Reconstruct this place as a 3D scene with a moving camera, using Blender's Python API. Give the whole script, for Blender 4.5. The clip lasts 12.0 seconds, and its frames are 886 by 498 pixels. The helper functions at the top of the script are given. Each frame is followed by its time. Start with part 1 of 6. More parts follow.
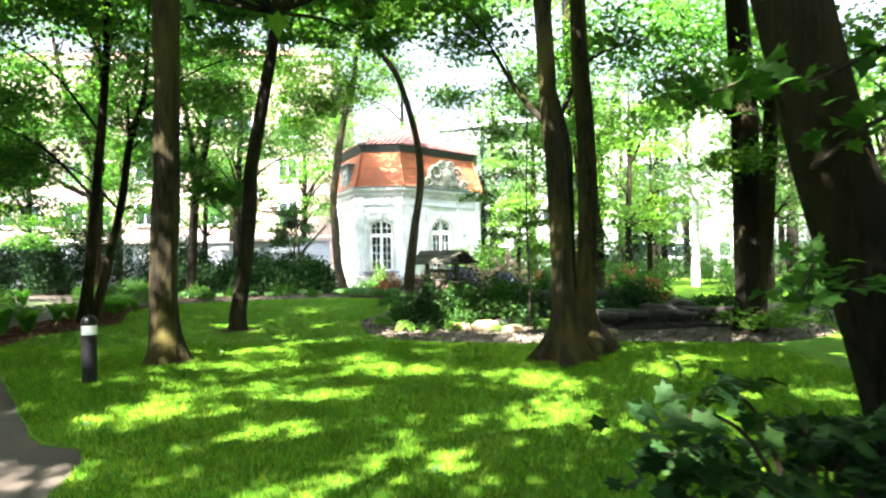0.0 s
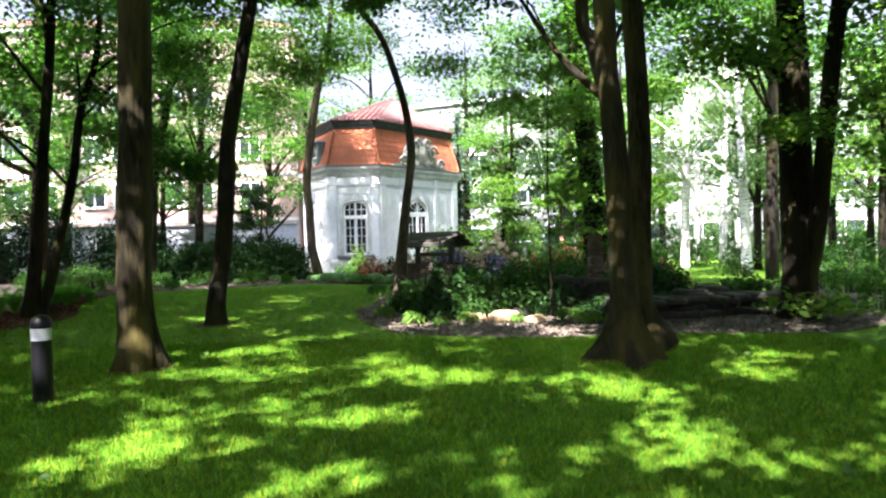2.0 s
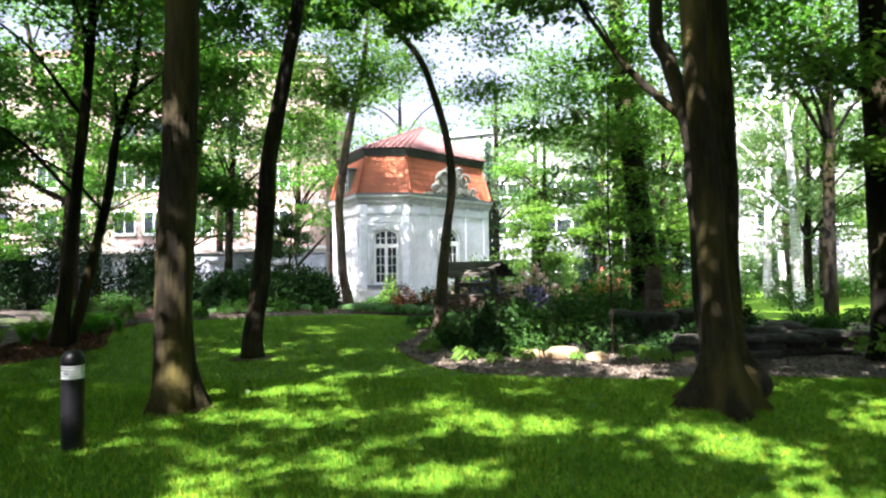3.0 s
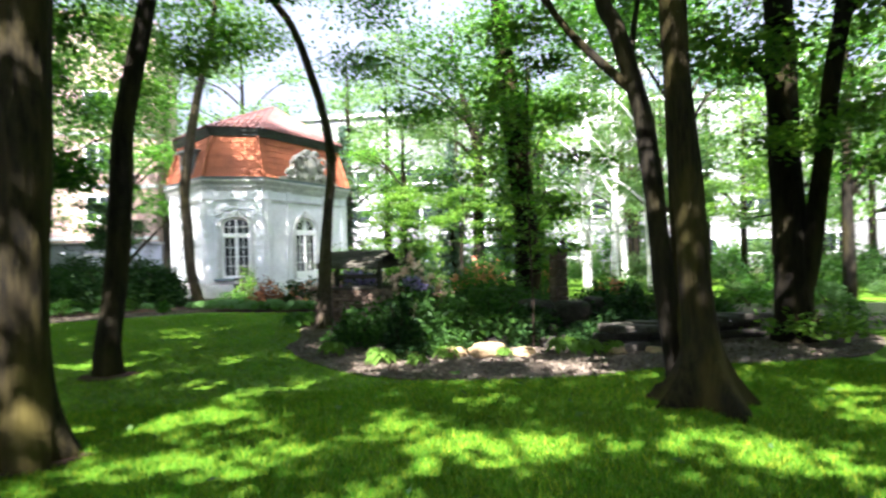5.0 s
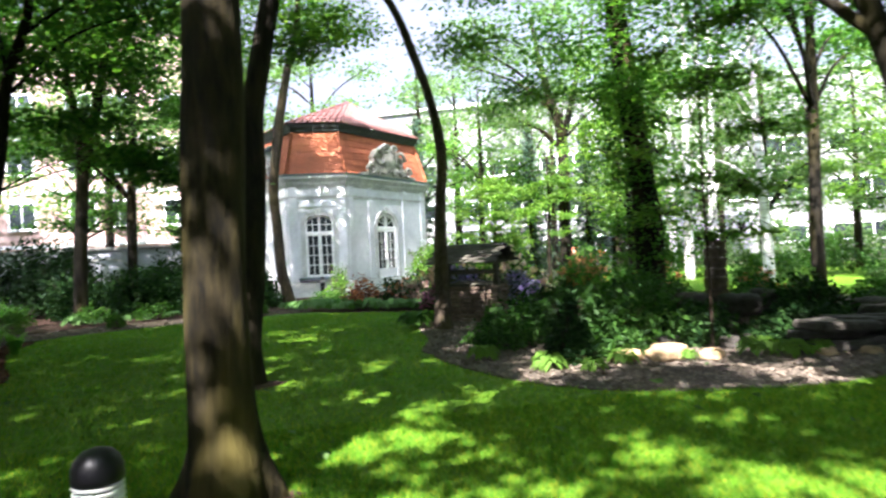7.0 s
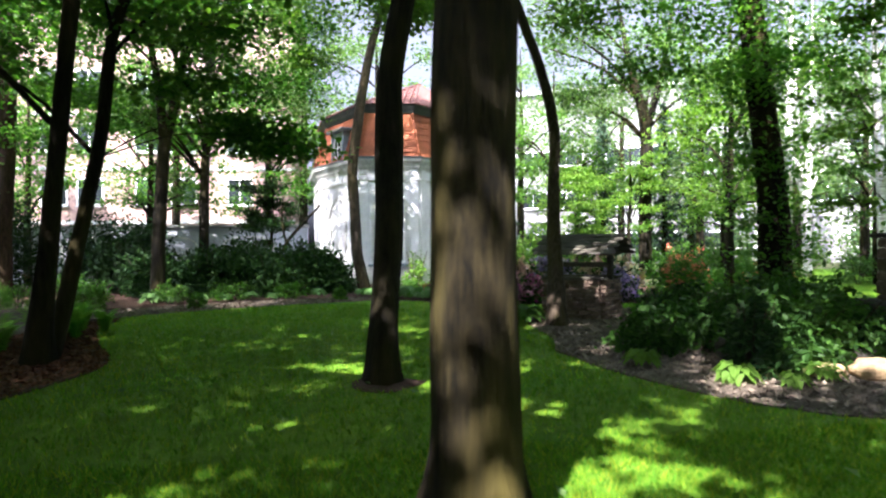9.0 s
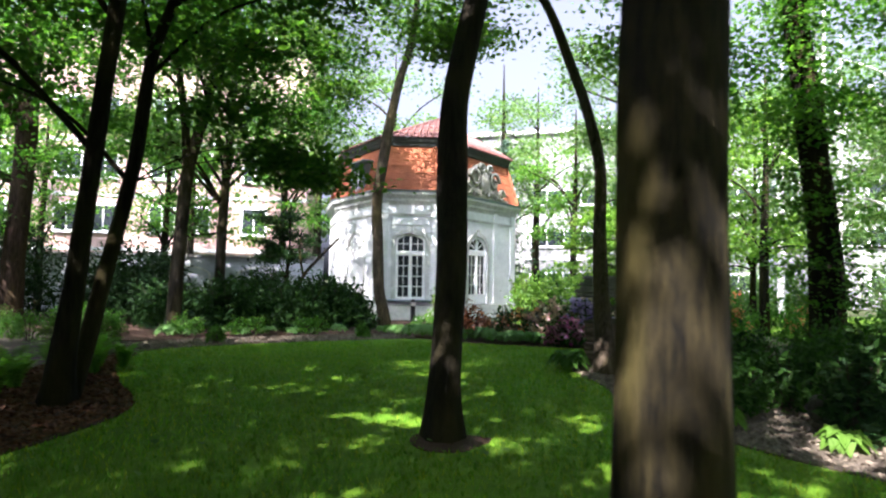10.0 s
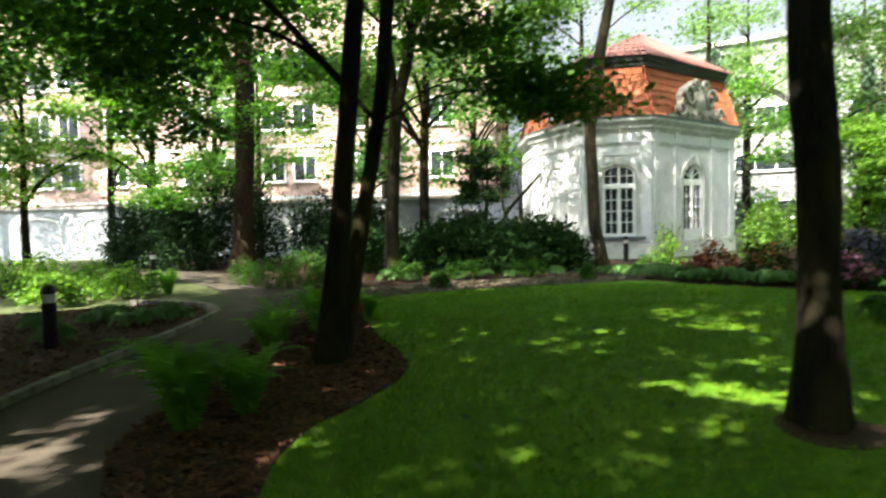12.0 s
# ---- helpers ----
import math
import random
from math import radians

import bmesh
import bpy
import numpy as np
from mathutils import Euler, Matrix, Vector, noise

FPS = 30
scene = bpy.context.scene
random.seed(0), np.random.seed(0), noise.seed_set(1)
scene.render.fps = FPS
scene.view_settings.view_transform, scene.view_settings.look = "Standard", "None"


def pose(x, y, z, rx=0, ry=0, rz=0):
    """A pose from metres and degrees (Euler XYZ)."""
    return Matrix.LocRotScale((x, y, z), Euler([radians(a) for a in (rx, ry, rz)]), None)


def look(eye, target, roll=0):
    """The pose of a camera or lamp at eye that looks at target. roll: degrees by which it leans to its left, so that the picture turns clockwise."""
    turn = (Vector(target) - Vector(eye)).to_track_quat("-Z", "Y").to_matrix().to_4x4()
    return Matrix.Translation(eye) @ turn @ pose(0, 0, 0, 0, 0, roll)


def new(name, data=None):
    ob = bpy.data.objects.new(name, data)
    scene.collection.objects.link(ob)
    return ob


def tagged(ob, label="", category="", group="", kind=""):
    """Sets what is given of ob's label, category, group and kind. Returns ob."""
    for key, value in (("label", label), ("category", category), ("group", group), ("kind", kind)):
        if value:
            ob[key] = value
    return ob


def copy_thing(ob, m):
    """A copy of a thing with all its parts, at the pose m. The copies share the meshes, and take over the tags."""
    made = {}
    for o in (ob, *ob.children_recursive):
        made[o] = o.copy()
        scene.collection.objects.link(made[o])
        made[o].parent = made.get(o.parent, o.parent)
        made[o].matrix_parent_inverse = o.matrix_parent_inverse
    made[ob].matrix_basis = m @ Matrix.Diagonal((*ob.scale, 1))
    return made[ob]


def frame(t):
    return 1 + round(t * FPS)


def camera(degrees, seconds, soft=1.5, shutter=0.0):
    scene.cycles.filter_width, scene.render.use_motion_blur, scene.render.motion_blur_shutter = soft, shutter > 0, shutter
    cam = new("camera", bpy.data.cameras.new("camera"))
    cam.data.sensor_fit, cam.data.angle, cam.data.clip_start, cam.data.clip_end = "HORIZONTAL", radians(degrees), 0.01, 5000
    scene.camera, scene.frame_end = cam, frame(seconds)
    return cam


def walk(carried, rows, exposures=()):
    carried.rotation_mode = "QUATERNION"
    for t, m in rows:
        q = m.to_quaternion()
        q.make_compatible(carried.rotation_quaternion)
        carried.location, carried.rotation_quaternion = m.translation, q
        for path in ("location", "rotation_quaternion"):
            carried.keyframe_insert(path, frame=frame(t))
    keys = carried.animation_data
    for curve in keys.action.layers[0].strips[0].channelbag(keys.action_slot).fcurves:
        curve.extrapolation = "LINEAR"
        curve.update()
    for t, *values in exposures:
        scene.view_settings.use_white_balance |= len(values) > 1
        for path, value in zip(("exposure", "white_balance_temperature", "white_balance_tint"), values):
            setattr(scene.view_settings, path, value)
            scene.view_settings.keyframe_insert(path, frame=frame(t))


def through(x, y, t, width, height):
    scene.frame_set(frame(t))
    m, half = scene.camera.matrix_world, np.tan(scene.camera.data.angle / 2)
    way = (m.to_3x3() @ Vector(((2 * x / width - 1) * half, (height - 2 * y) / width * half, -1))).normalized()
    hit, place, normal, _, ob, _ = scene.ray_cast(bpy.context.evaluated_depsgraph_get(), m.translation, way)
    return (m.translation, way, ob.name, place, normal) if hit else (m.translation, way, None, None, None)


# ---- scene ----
cam = camera(70.1, 12.0, soft=2.25, shutter=0.45)
METRES, EYE, TILT, LEAN, TURN = 10.8, 1.5, 0.15, 0.3, 0.0
ROWS = [
    (0.0, 0.0, 0.0, 0.0, 0.01, 0.46, 0.63),
    (0.5, -0.0228, 0.0321, -0.0006, -0.56, 0.45, 0.14),
    (1.0, -0.044, 0.071, -0.0023, -1.52, 0.55, 0.8),
    (1.5, -0.0622, 0.1062, -0.0021, -1.66, -1.05, 0.81),
    (2.0, -0.0879, 0.1458, -0.0022, -3.78, -1.1, 0.89),
    (2.5, -0.1059, 0.1804, -0.0032, -3.32, 0.68, 2.26),
    (3.0, -0.1326, 0.2173, -0.0025, -1.9, 1.64, 0.35),
    (5.0, -0.2258, 0.3515, -0.0025, -16.73, 0.55, 1.16),
    (5.5, -0.2447, 0.3796, -0.0035, -24.89, 0.06, -1.17),
    (6.0, -0.2763, 0.4138, -0.0034, -26.85, 0.25, 0.21),
    (6.5, -0.3022, 0.4445, -0.0031, -20.46, 0.51, 0.73),
    (7.0, -0.3311, 0.4837, -0.0036, -12.0, 0.32, 2.56),
    (7.5, -0.3567, 0.5145, -0.0079, -9.08, -0.01, 0.18),
    (9.5, -0.4623, 0.6379, -0.006, -8.08, -0.39, 0.18),
    (10.0, -0.488, 0.6707, -0.0022, -8.05, 2.77, -1.22),
    (10.5, -0.5155, 0.6976, 0.0017, -7.58, 0.72, -0.02),
    (11.0, -0.5434, 0.7298, 0.0032, -2.7, 0.61, -0.35),
    (11.5, -0.5676, 0.7563, 0.0022, 2.73, -0.86, -0.22),
    (12.0, -0.6048, 0.7864, 0.0021, 7.17, -2.98, 1.09),
]
EXPOSURES = [(0.0, 4.0, 5500, 16), (0.8, 3.66, 5450, 21), (1.6, 3.15, 5350, 24), (3.0, 3.1, 5350, 25), (5.5, 3.08, 5350, 20), (7.5, 2.97, 5350, 23), (9.5, 2.8, 5350, 24), (11.0, 2.83, 5500, 20), (12.0, 2.7, 5850, 10)]
walk(cam, [(t, pose(0, 0, EYE, TILT, LEAN, TURN) @ pose(METRES * x, METRES * y, METRES * z, 90 + pitch, roll, yaw)) for t, x, y, z, yaw, pitch, roll in ROWS], EXPOSURES)

# ---- light ----
SUN_TO = Vector((-0.50, -0.85, 1.15)).normalized()  # towards the sun
world = bpy.data.worlds.new("sky")
scene.world = world
world.use_nodes = True
wn = world.node_tree.nodes
sky = wn.new("ShaderNodeTexSky")
sky.sky_type, sky.sun_disc = "NISHITA", False
sky.sun_elevation = math.asin(SUN_TO.z)
sky.sun_rotation = math.atan2(SUN_TO.x, SUN_TO.y)
sky.air_density, sky.dust_density, sky.ozone_density = 0.5, 9.0, 0.6
haze = wn.new("ShaderNodeHueSaturation")  # a white summer haze
haze.inputs["Saturation"].default_value, haze.inputs["Value"].default_value = 0.15, 1.36
wn["Background"].inputs["Strength"].default_value = 0.06
world.node_tree.links.new(sky.outputs["Color"], haze.inputs["Color"])
world.node_tree.links.new(haze.outputs["Color"], wn["Background"].inputs["Color"])
sun = new("sun", bpy.data.lights.new("sun", "SUN"))
sun.data.energy, sun.data.angle, sun.data.color = 5.0, radians(0.55), (1.0, 0.87, 0.66)
sun.matrix_world = look(SUN_TO * 60, (0, 0, 0))

# ---- materials ----


def nodes_of(name):
    m = bpy.data.materials.new(name)
    m.use_nodes = True
    return m, m.node_tree.nodes, m.node_tree.links, m.node_tree.nodes["Principled BSDF"]


def ramp(nt, links, fac, stops):
    r = nt.new("ShaderNodeValToRGB")
    els = r.color_ramp.elements
    while len(els) < len(stops):
        els.new(0.5)
    for e, (p, c) in zip(els, stops):
        e.position, e.color = p, (*c, 1)
    links.new(fac, r.inputs["Fac"])
    return r.outputs["Color"]


def noise_of(nt, links, scale, detail=5.0, rough=0.6, stretch=(1, 1, 1), space="Object"):
    co = nt.new("ShaderNodeTexCoord")
    mp = nt.new("ShaderNodeMapping")
    mp.inputs["Scale"].default_value = stretch
    tx = nt.new("ShaderNodeTexNoise")
    tx.inputs["Scale"].default_value, tx.inputs["Detail"].default_value, tx.inputs["Roughness"].default_value = scale, detail, rough
    links.new(co.outputs[space], mp.inputs["Vector"])
    links.new(mp.outputs["Vector"], tx.inputs["Vector"])
    return tx.outputs["Fac"]


def mixed(nt, links, fac, a, b, mode="MIX"):
    mx = nt.new("ShaderNodeMix")
    mx.data_type, mx.blend_type = "RGBA", mode
    for sock, v in ((mx.inputs[0], fac), (mx.inputs[6], a), (mx.inputs[7], b)):
        if isinstance(v, (int, float)):
            sock.default_value = v
        elif isinstance(v, tuple):
            sock.default_value = (*v, 1)
        else:
            links.new(v, sock)
    return mx.outputs[2]


def bumped(nt, links, bsdf, height, strength=0.5, distance=0.02):
    b = nt.new("ShaderNodeBump")
    b.inputs["Strength"].default_value, b.inputs["Distance"].default_value = strength, distance
    links.new(height, b.inputs["Height"])
    links.new(b.outputs["Normal"], bsdf.inputs["Normal"])


def surface(name, stops, fine=12.0, coarse=1.2, rough=0.85, bump=0.4, dist=0.02, stretch=(1, 1, 1), spread=0.35, spec=0.3, random_by=None):
    """A mottled surface: fine grain over coarse stains, with relief; random_by varies pieces or islands in brightness."""
    m, nt, links, bsdf = nodes_of(name)
    f1 = noise_of(nt, links, fine, 7, 0.65, stretch)
    f2 = noise_of(nt, links, coarse, 4, 0.6)
    col = ramp(nt, links, f1, stops)
    dark = ramp(nt, links, f2, [(0.3, (1 - spread,) * 3), (0.7, (1 + spread * 0.3,) * 3)])
    col = mixed(nt, links, 1.0, col, dark, "MULTIPLY")
    if random_by:
        if random_by == "island":
            rnd = nt.new("ShaderNodeNewGeometry").outputs["Random Per Island"]
        else:
            rnd = nt.new("ShaderNodeObjectInfo").outputs["Random"]
        col = mixed(nt, links, 1.0, col, ramp(nt, links, rnd, [(0.0, (0.72, 0.7, 0.68)), (1.0, (1.15, 1.12, 1.08))]), "MULTIPLY")
    links.new(col, bsdf.inputs["Base Color"])
    bsdf.inputs["Roughness"].default_value = rough
    bsdf.inputs["Specular IOR Level"].default_value = spec
    bumped(nt, links, bsdf, f1, bump, dist)
    return m


def leafy(name, dark, mid, light, through=0.45, rough=0.55, spec=0.2):
    """Thin leaves: a glossy face and light that shines through, varied leaf by leaf."""
    m, nt, links, bsdf = nodes_of(name)
    rnd = nt.new("ShaderNodeNewGeometry").outputs["Random Per Island"]
    col = ramp(nt, links, rnd, [(0.0, dark), (0.5, mid), (1.0, light)])
    clump = ramp(nt, links, noise_of(nt, links, 0.6, 2, 0.5), [(0.3, (0.7, 0.75, 0.7)), (0.7, (1.15, 1.1, 0.95))])
    col = mixed(nt, links, 1.0, col, clump, "MULTIPLY")
    links.new(col, bsdf.inputs["Base Color"])
    bsdf.inputs["Roughness"].default_value = rough
    bsdf.inputs["Specular IOR Level"].default_value = spec
    tr = nt.new("ShaderNodeBsdfTranslucent")
    links.new(mixed(nt, links, 1.0, col, (1.5, 1.7, 0.6), "MULTIPLY"), tr.inputs["Color"])
    mx = nt.new("ShaderNodeMixShader")
    mx.inputs["Fac"].default_value = through
    links.new(bsdf.outputs["BSDF"], mx.inputs[1])
    links.new(tr.outputs["BSDF"], mx.inputs[2])
    links.new(mx.outputs["Shader"], nt["Material Output"].inputs["Surface"])
    return m


def plain(name, color, rough=0.6, metal=0.0, spec=0.4):
    m, nt, links, bsdf = nodes_of(name)
    f = noise_of(nt, links, 9.0, 5)
    lo, hi = tuple(c * 0.8 for c in color), tuple(min(1, c * 1.12) for c in color)
    links.new(ramp(nt, links, f, [(0.3, lo), (0.7, hi)]), bsdf.inputs["Base Color"])
    bsdf.inputs["Roughness"].default_value, bsdf.inputs["Metallic"].default_value = rough, metal
    bsdf.inputs["Specular IOR Level"].default_value = spec
    return m


def bark_material(name, lo, hi, moss=0.0):
    m, nt, links, bsdf = nodes_of(name)
    f1 = noise_of(nt, links, 26, 6, 0.7, (1, 1, 0.16))
    f2 = noise_of(nt, links, 2.2, 4, 0.6, (1, 1, 0.5))
    col = ramp(nt, links, f1, [(0.35, lo), (0.65, hi)])
    col = mixed(nt, links, 1.0, col, ramp(nt, links, f2, [(0.3, (0.65, 0.62, 0.6)), (0.7, (1.15, 1.15, 1.1))]), "MULTIPLY")
    if moss:
        f3 = noise_of(nt, links, 1.3, 3, 0.55, (1.6, 1.6, 0.4))
        col = mixed(nt, links, ramp(nt, links, f3, [(0.45, (0, 0, 0)), (0.62, (moss, moss, moss))]), col, (0.078, 0.066, 0.014))
    links.new(col, bsdf.inputs["Base Color"])
    bsdf.inputs["Roughness"].default_value, bsdf.inputs["Specular IOR Level"].default_value = 0.92, 0.15
    bumped(nt, links, bsdf, f1, 0.9, 0.03)
    return m


def birch_material():
    m, nt, links, bsdf = nodes_of("birch_bark")
    f1 = noise_of(nt, links, 7, 5, 0.6, (0.6, 0.6, 5))
    col = ramp(nt, links, f1, [(0.36, (0.05, 0.045, 0.04)), (0.45, (0.5, 0.48, 0.44)), (0.7, (0.72, 0.7, 0.66))])
    links.new(col, bsdf.inputs["Base Color"])
    bsdf.inputs["Roughness"].default_value = 0.8
    return m


def lawn_material():
    m, nt, links, bsdf = nodes_of("lawn")
    f1 = noise_of(nt, links, 70, 4, 0.7)
    f2 = noise_of(nt, links, 0.55, 4, 0.6)
    f3 = noise_of(nt, links, 5, 5, 0.65)
    col = ramp(nt, links, f1, [(0.3, (0.047, 0.145, 0.007)), (0.7, (0.165, 0.275, 0.011))])
    col = mixed(nt, links, 1.0, col, ramp(nt, links, f2, [(0.3, (0.75, 0.9, 0.8)), (0.7, (1.2, 1.08, 0.95))]), "MULTIPLY")
    col = mixed(nt, links, 1.0, col, ramp(nt, links, f3, [(0.3, (0.7, 0.75, 0.7)), (0.65, (1.1, 1.1, 1.0))]), "MULTIPLY")
    links.new(col, bsdf.inputs["Base Color"])
    bsdf.inputs["Roughness"].default_value, bsdf.inputs["Specular IOR Level"].default_value = 0.8, 0.15
    bumped(nt, links, bsdf, f1, 0.8, 0.03)
    return m


def glass_material():
    m, nt, links, bsdf = nodes_of("window_glass")
    bsdf.inputs["Base Color"].default_value = (0.02, 0.025, 0.028, 1)
    bsdf.inputs["Roughness"].default_value = 0.06
    bsdf.inputs["Specular IOR Level"].default_value = 0.6
    bumped(nt, links, bsdf, noise_of(nt, links, 3.0, 2), 0.08, 0.02)
    return m


M = {}
M["lawn"] = lawn_material()
M["blade"] = leafy("grass_blade", (0.047, 0.152, 0.007), (0.097, 0.245, 0.009), (0.26, 0.3, 0.018), 0.38, 0.6, 0.12)
M["earth"] = surface("park_earth", [(0.3, (0.03, 0.04, 0.015)), (0.7, (0.09, 0.11, 0.035))], 9, 0.4)
M["mulch"] = surface("bark_mulch", [(0.3, (0.02, 0.011, 0.007)), (0.7, (0.1, 0.05, 0.03))], 35, 1.5, bump=1.0, dist=0.04)
M["chip"] = surface("bark_chip", [(0.3, (0.05, 0.022, 0.012)), (0.7, (0.24, 0.11, 0.06))], 20, 3, random_by="island")
M["gravel"] = surface("bed_gravel", [(0.3, (0.045, 0.036, 0.026)), (0.7, (0.15, 0.122, 0.09))], 45, 1.5, bump=1.0, dist=0.03)
M["pebble"] = surface("pebble", [(0.3, (0.09, 0.074, 0.056)), (0.7, (0.27, 0.23, 0.18))], 14, 2, random_by="island")
M["asphalt"] = surface("path_asphalt", [(0.3, (0.035, 0.029, 0.022)), (0.7, (0.11, 0.09, 0.066))], 60, 1.2, bump=0.5)
M["kerb"] = surface("kerb_concrete", [(0.3, (0.2, 0.19, 0.17)), (0.7, (0.36, 0.34, 0.31))], 25, 2, random_by="object")
M["plaster"] = surface("white_plaster", [(0.25, (0.48, 0.495, 0.5)), (0.6, (0.6, 0.615, 0.62))], 5, 0.7, rough=0.9, bump=0.12, spread=0.16)
# white wall darkened and blued: its shade is put into the colour
M["wall_paint"] = surface("shaded_wall_paint", [(0.25, (0.25, 0.27, 0.3)), (0.7, (0.36, 0.38, 0.41))], 5, 0.8, rough=0.9, bump=0.15, spread=0.25)
M["plinth"] = surface("plinth_plaster", [(0.25, (0.45, 0.46, 0.44)), (0.7, (0.66, 0.66, 0.62))], 6, 1.0, rough=0.9, bump=0.2, spread=0.25)
M["trim"] = surface("cornice_plaster", [(0.25, (0.33, 0.34, 0.31)), (0.65, (0.55, 0.56, 0.53))], 7, 1.3, rough=0.9, bump=0.2, spread=0.35)
M["carving"] = surface("weathered_stone", [(0.25, (0.2, 0.195, 0.155)), (0.65, (0.4, 0.385, 0.32))], 9, 1.6, rough=0.95, bump=0.4, spread=0.4)
M["tile"] = surface("clay_tile", [(0.25, (0.2, 0.055, 0.025)), (0.7, (0.36, 0.12, 0.05))], 9, 1.3, rough=0.8, bump=0.35, spread=0.35, stretch=(4, 4, 1), random_by="object")
M["top_tile"] = surface("weathered_red_tile", [(0.25, (0.1, 0.043, 0.036)), (0.7, (0.21, 0.1, 0.085))], 12, 1.0, rough=0.6, bump=0.4, stretch=(4, 4, 1), spread=0.3, random_by="object")
M["band"] = surface("dark_roof_band", [(0.3, (0.018, 0.022, 0.02)), (0.7, (0.042, 0.048, 0.044))], 8, 1.5, rough=0.6)
M["zinc"] = plain("blue_grey_zinc", (0.16, 0.2, 0.22), 0.45, 0.3)
M["white"] = plain("white_paint", (0.78, 0.78, 0.76), 0.5)
M["glass"] = glass_material()
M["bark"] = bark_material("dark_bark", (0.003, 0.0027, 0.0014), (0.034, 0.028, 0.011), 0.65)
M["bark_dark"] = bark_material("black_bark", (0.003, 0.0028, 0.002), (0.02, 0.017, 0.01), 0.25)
M["bark_red"] = bark_material("reddish_bark", (0.008, 0.0055, 0.004), (0.05, 0.031, 0.021), 0.15)
M["bark_pale"] = bark_material("pale_bark", (0.015, 0.012, 0.008), (0.075, 0.06, 0.042), 0.3)
M["birch"] = birch_material()
M["twig"] = bark_material("twig", (0.02, 0.015, 0.01), (0.07, 0.054, 0.038))
M["leaf"] = leafy("broad_leaf", (0.025, 0.075, 0.01), (0.05, 0.13, 0.017), (0.09, 0.19, 0.028), 0.48)
# brighter than broad_leaf; on the mulch stems it stands for light shining through
M["leaf_mid"] = leafy("brightened_leaf", (0.04, 0.11, 0.014), (0.07, 0.165, 0.022), (0.11, 0.22, 0.03), 0.48)
# darker copy of broad_leaf: shade put into the colour
M["leaf_shade"] = leafy("shaded_leaf", (0.015, 0.045, 0.009), (0.032, 0.085, 0.014), (0.056, 0.13, 0.022), 0.42)
# paler, yellower copy of broad_leaf: sunlight put into the colour of sunlit plants
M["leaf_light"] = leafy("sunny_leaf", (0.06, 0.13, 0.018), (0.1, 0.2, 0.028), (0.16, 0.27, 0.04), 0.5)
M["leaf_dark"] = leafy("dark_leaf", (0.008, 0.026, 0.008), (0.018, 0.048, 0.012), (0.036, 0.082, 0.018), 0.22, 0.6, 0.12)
# paler and greyer than the near leaves: distance haze put into the colour
M["leaf_far"] = leafy("hazy_far_leaf", (0.05, 0.1, 0.038), (0.085, 0.155, 0.058), (0.13, 0.205, 0.082), 0.5)
# dark yew green, taken darker still to hold the shade by the wall
M["yew"] = leafy("shaded_yew_needle", (0.006, 0.018, 0.006), (0.012, 0.034, 0.01), (0.024, 0.055, 0.014), 0.12, 0.6, 0.15)
M["leaf_blue"] = leafy("spruce_needle", (0.025, 0.055, 0.035), (0.045, 0.085, 0.055), (0.07, 0.12, 0.08), 0.2)
M["fern"] = leafy("fern_leaf", (0.07, 0.18, 0.024), (0.12, 0.27, 0.04), (0.18, 0.35, 0.06), 0.5)
M["hosta"] = leafy("hosta_leaf", (0.03, 0.1, 0.03), (0.07, 0.17, 0.045), (0.25, 0.33, 0.16), 0.3)
M["red_leaf"] = leafy("bronze_leaf", (0.08, 0.02, 0.015), (0.16, 0.045, 0.03), (0.25, 0.1, 0.06), 0.3)
M["purple"] = leafy("violet_petal", (0.2, 0.14, 0.55), (0.3, 0.22, 0.72), (0.46, 0.38, 0.85), 0.4, 0.6)
M["magenta"] = leafy("magenta_petal", (0.25, 0.05, 0.25), (0.4, 0.1, 0.38), (0.55, 0.3, 0.55), 0.4, 0.6)
M["pink"] = leafy("pink_petal", (0.5, 0.28, 0.4), (0.62, 0.42, 0.52), (0.75, 0.6, 0.68), 0.4, 0.6)
M["coral"] = leafy("coral_petal", (0.45, 0.1, 0.08), (0.6, 0.2, 0.15), (0.7, 0.36, 0.28), 0.4, 0.6)
M["rock"] = surface("dark_rock", [(0.25, (0.018, 0.018, 0.014)), (0.7, (0.065, 0.06, 0.05))], 7, 1.5, bump=0.8, dist=0.05, random_by="object")
M["sandstone"] = surface("yellow_sandstone", [(0.25, (0.32, 0.22, 0.11)), (0.7, (0.56, 0.43, 0.25))], 8, 1.6, bump=0.6, dist=0.04, random_by="object")
M["rubble"] = surface("rubble_stone", [(0.25, (0.06, 0.045, 0.034)), (0.7, (0.22, 0.165, 0.125))], 9, 2, bump=0.7, random_by="object")
M["old_wood"] = surface("old_wood", [(0.3, (0.035, 0.033, 0.026)), (0.7, (0.13, 0.125, 0.1))], 14, 2, stretch=(0.3, 3, 3), bump=0.6, random_by="object")
M["black_metal"] = plain("black_metal", (0.006, 0.006, 0.007), 0.4, 0.2)
M["lens"] = plain("milky_lens", (0.62, 0.62, 0.6), 0.3)
M["facade_pink"] = surface("pink_plaster", [(0.3, (0.3, 0.2, 0.17)), (0.7, (0.4, 0.28, 0.24))], 3, 0.4, rough=0.9, bump=0.1, spread=0.15)
M["facade_white"] = surface("pale_facade", [(0.3, (0.17, 0.172, 0.165)), (0.7, (0.25, 0.25, 0.24))], 3, 0.4, rough=0.9, bump=0.1, spread=0.15)
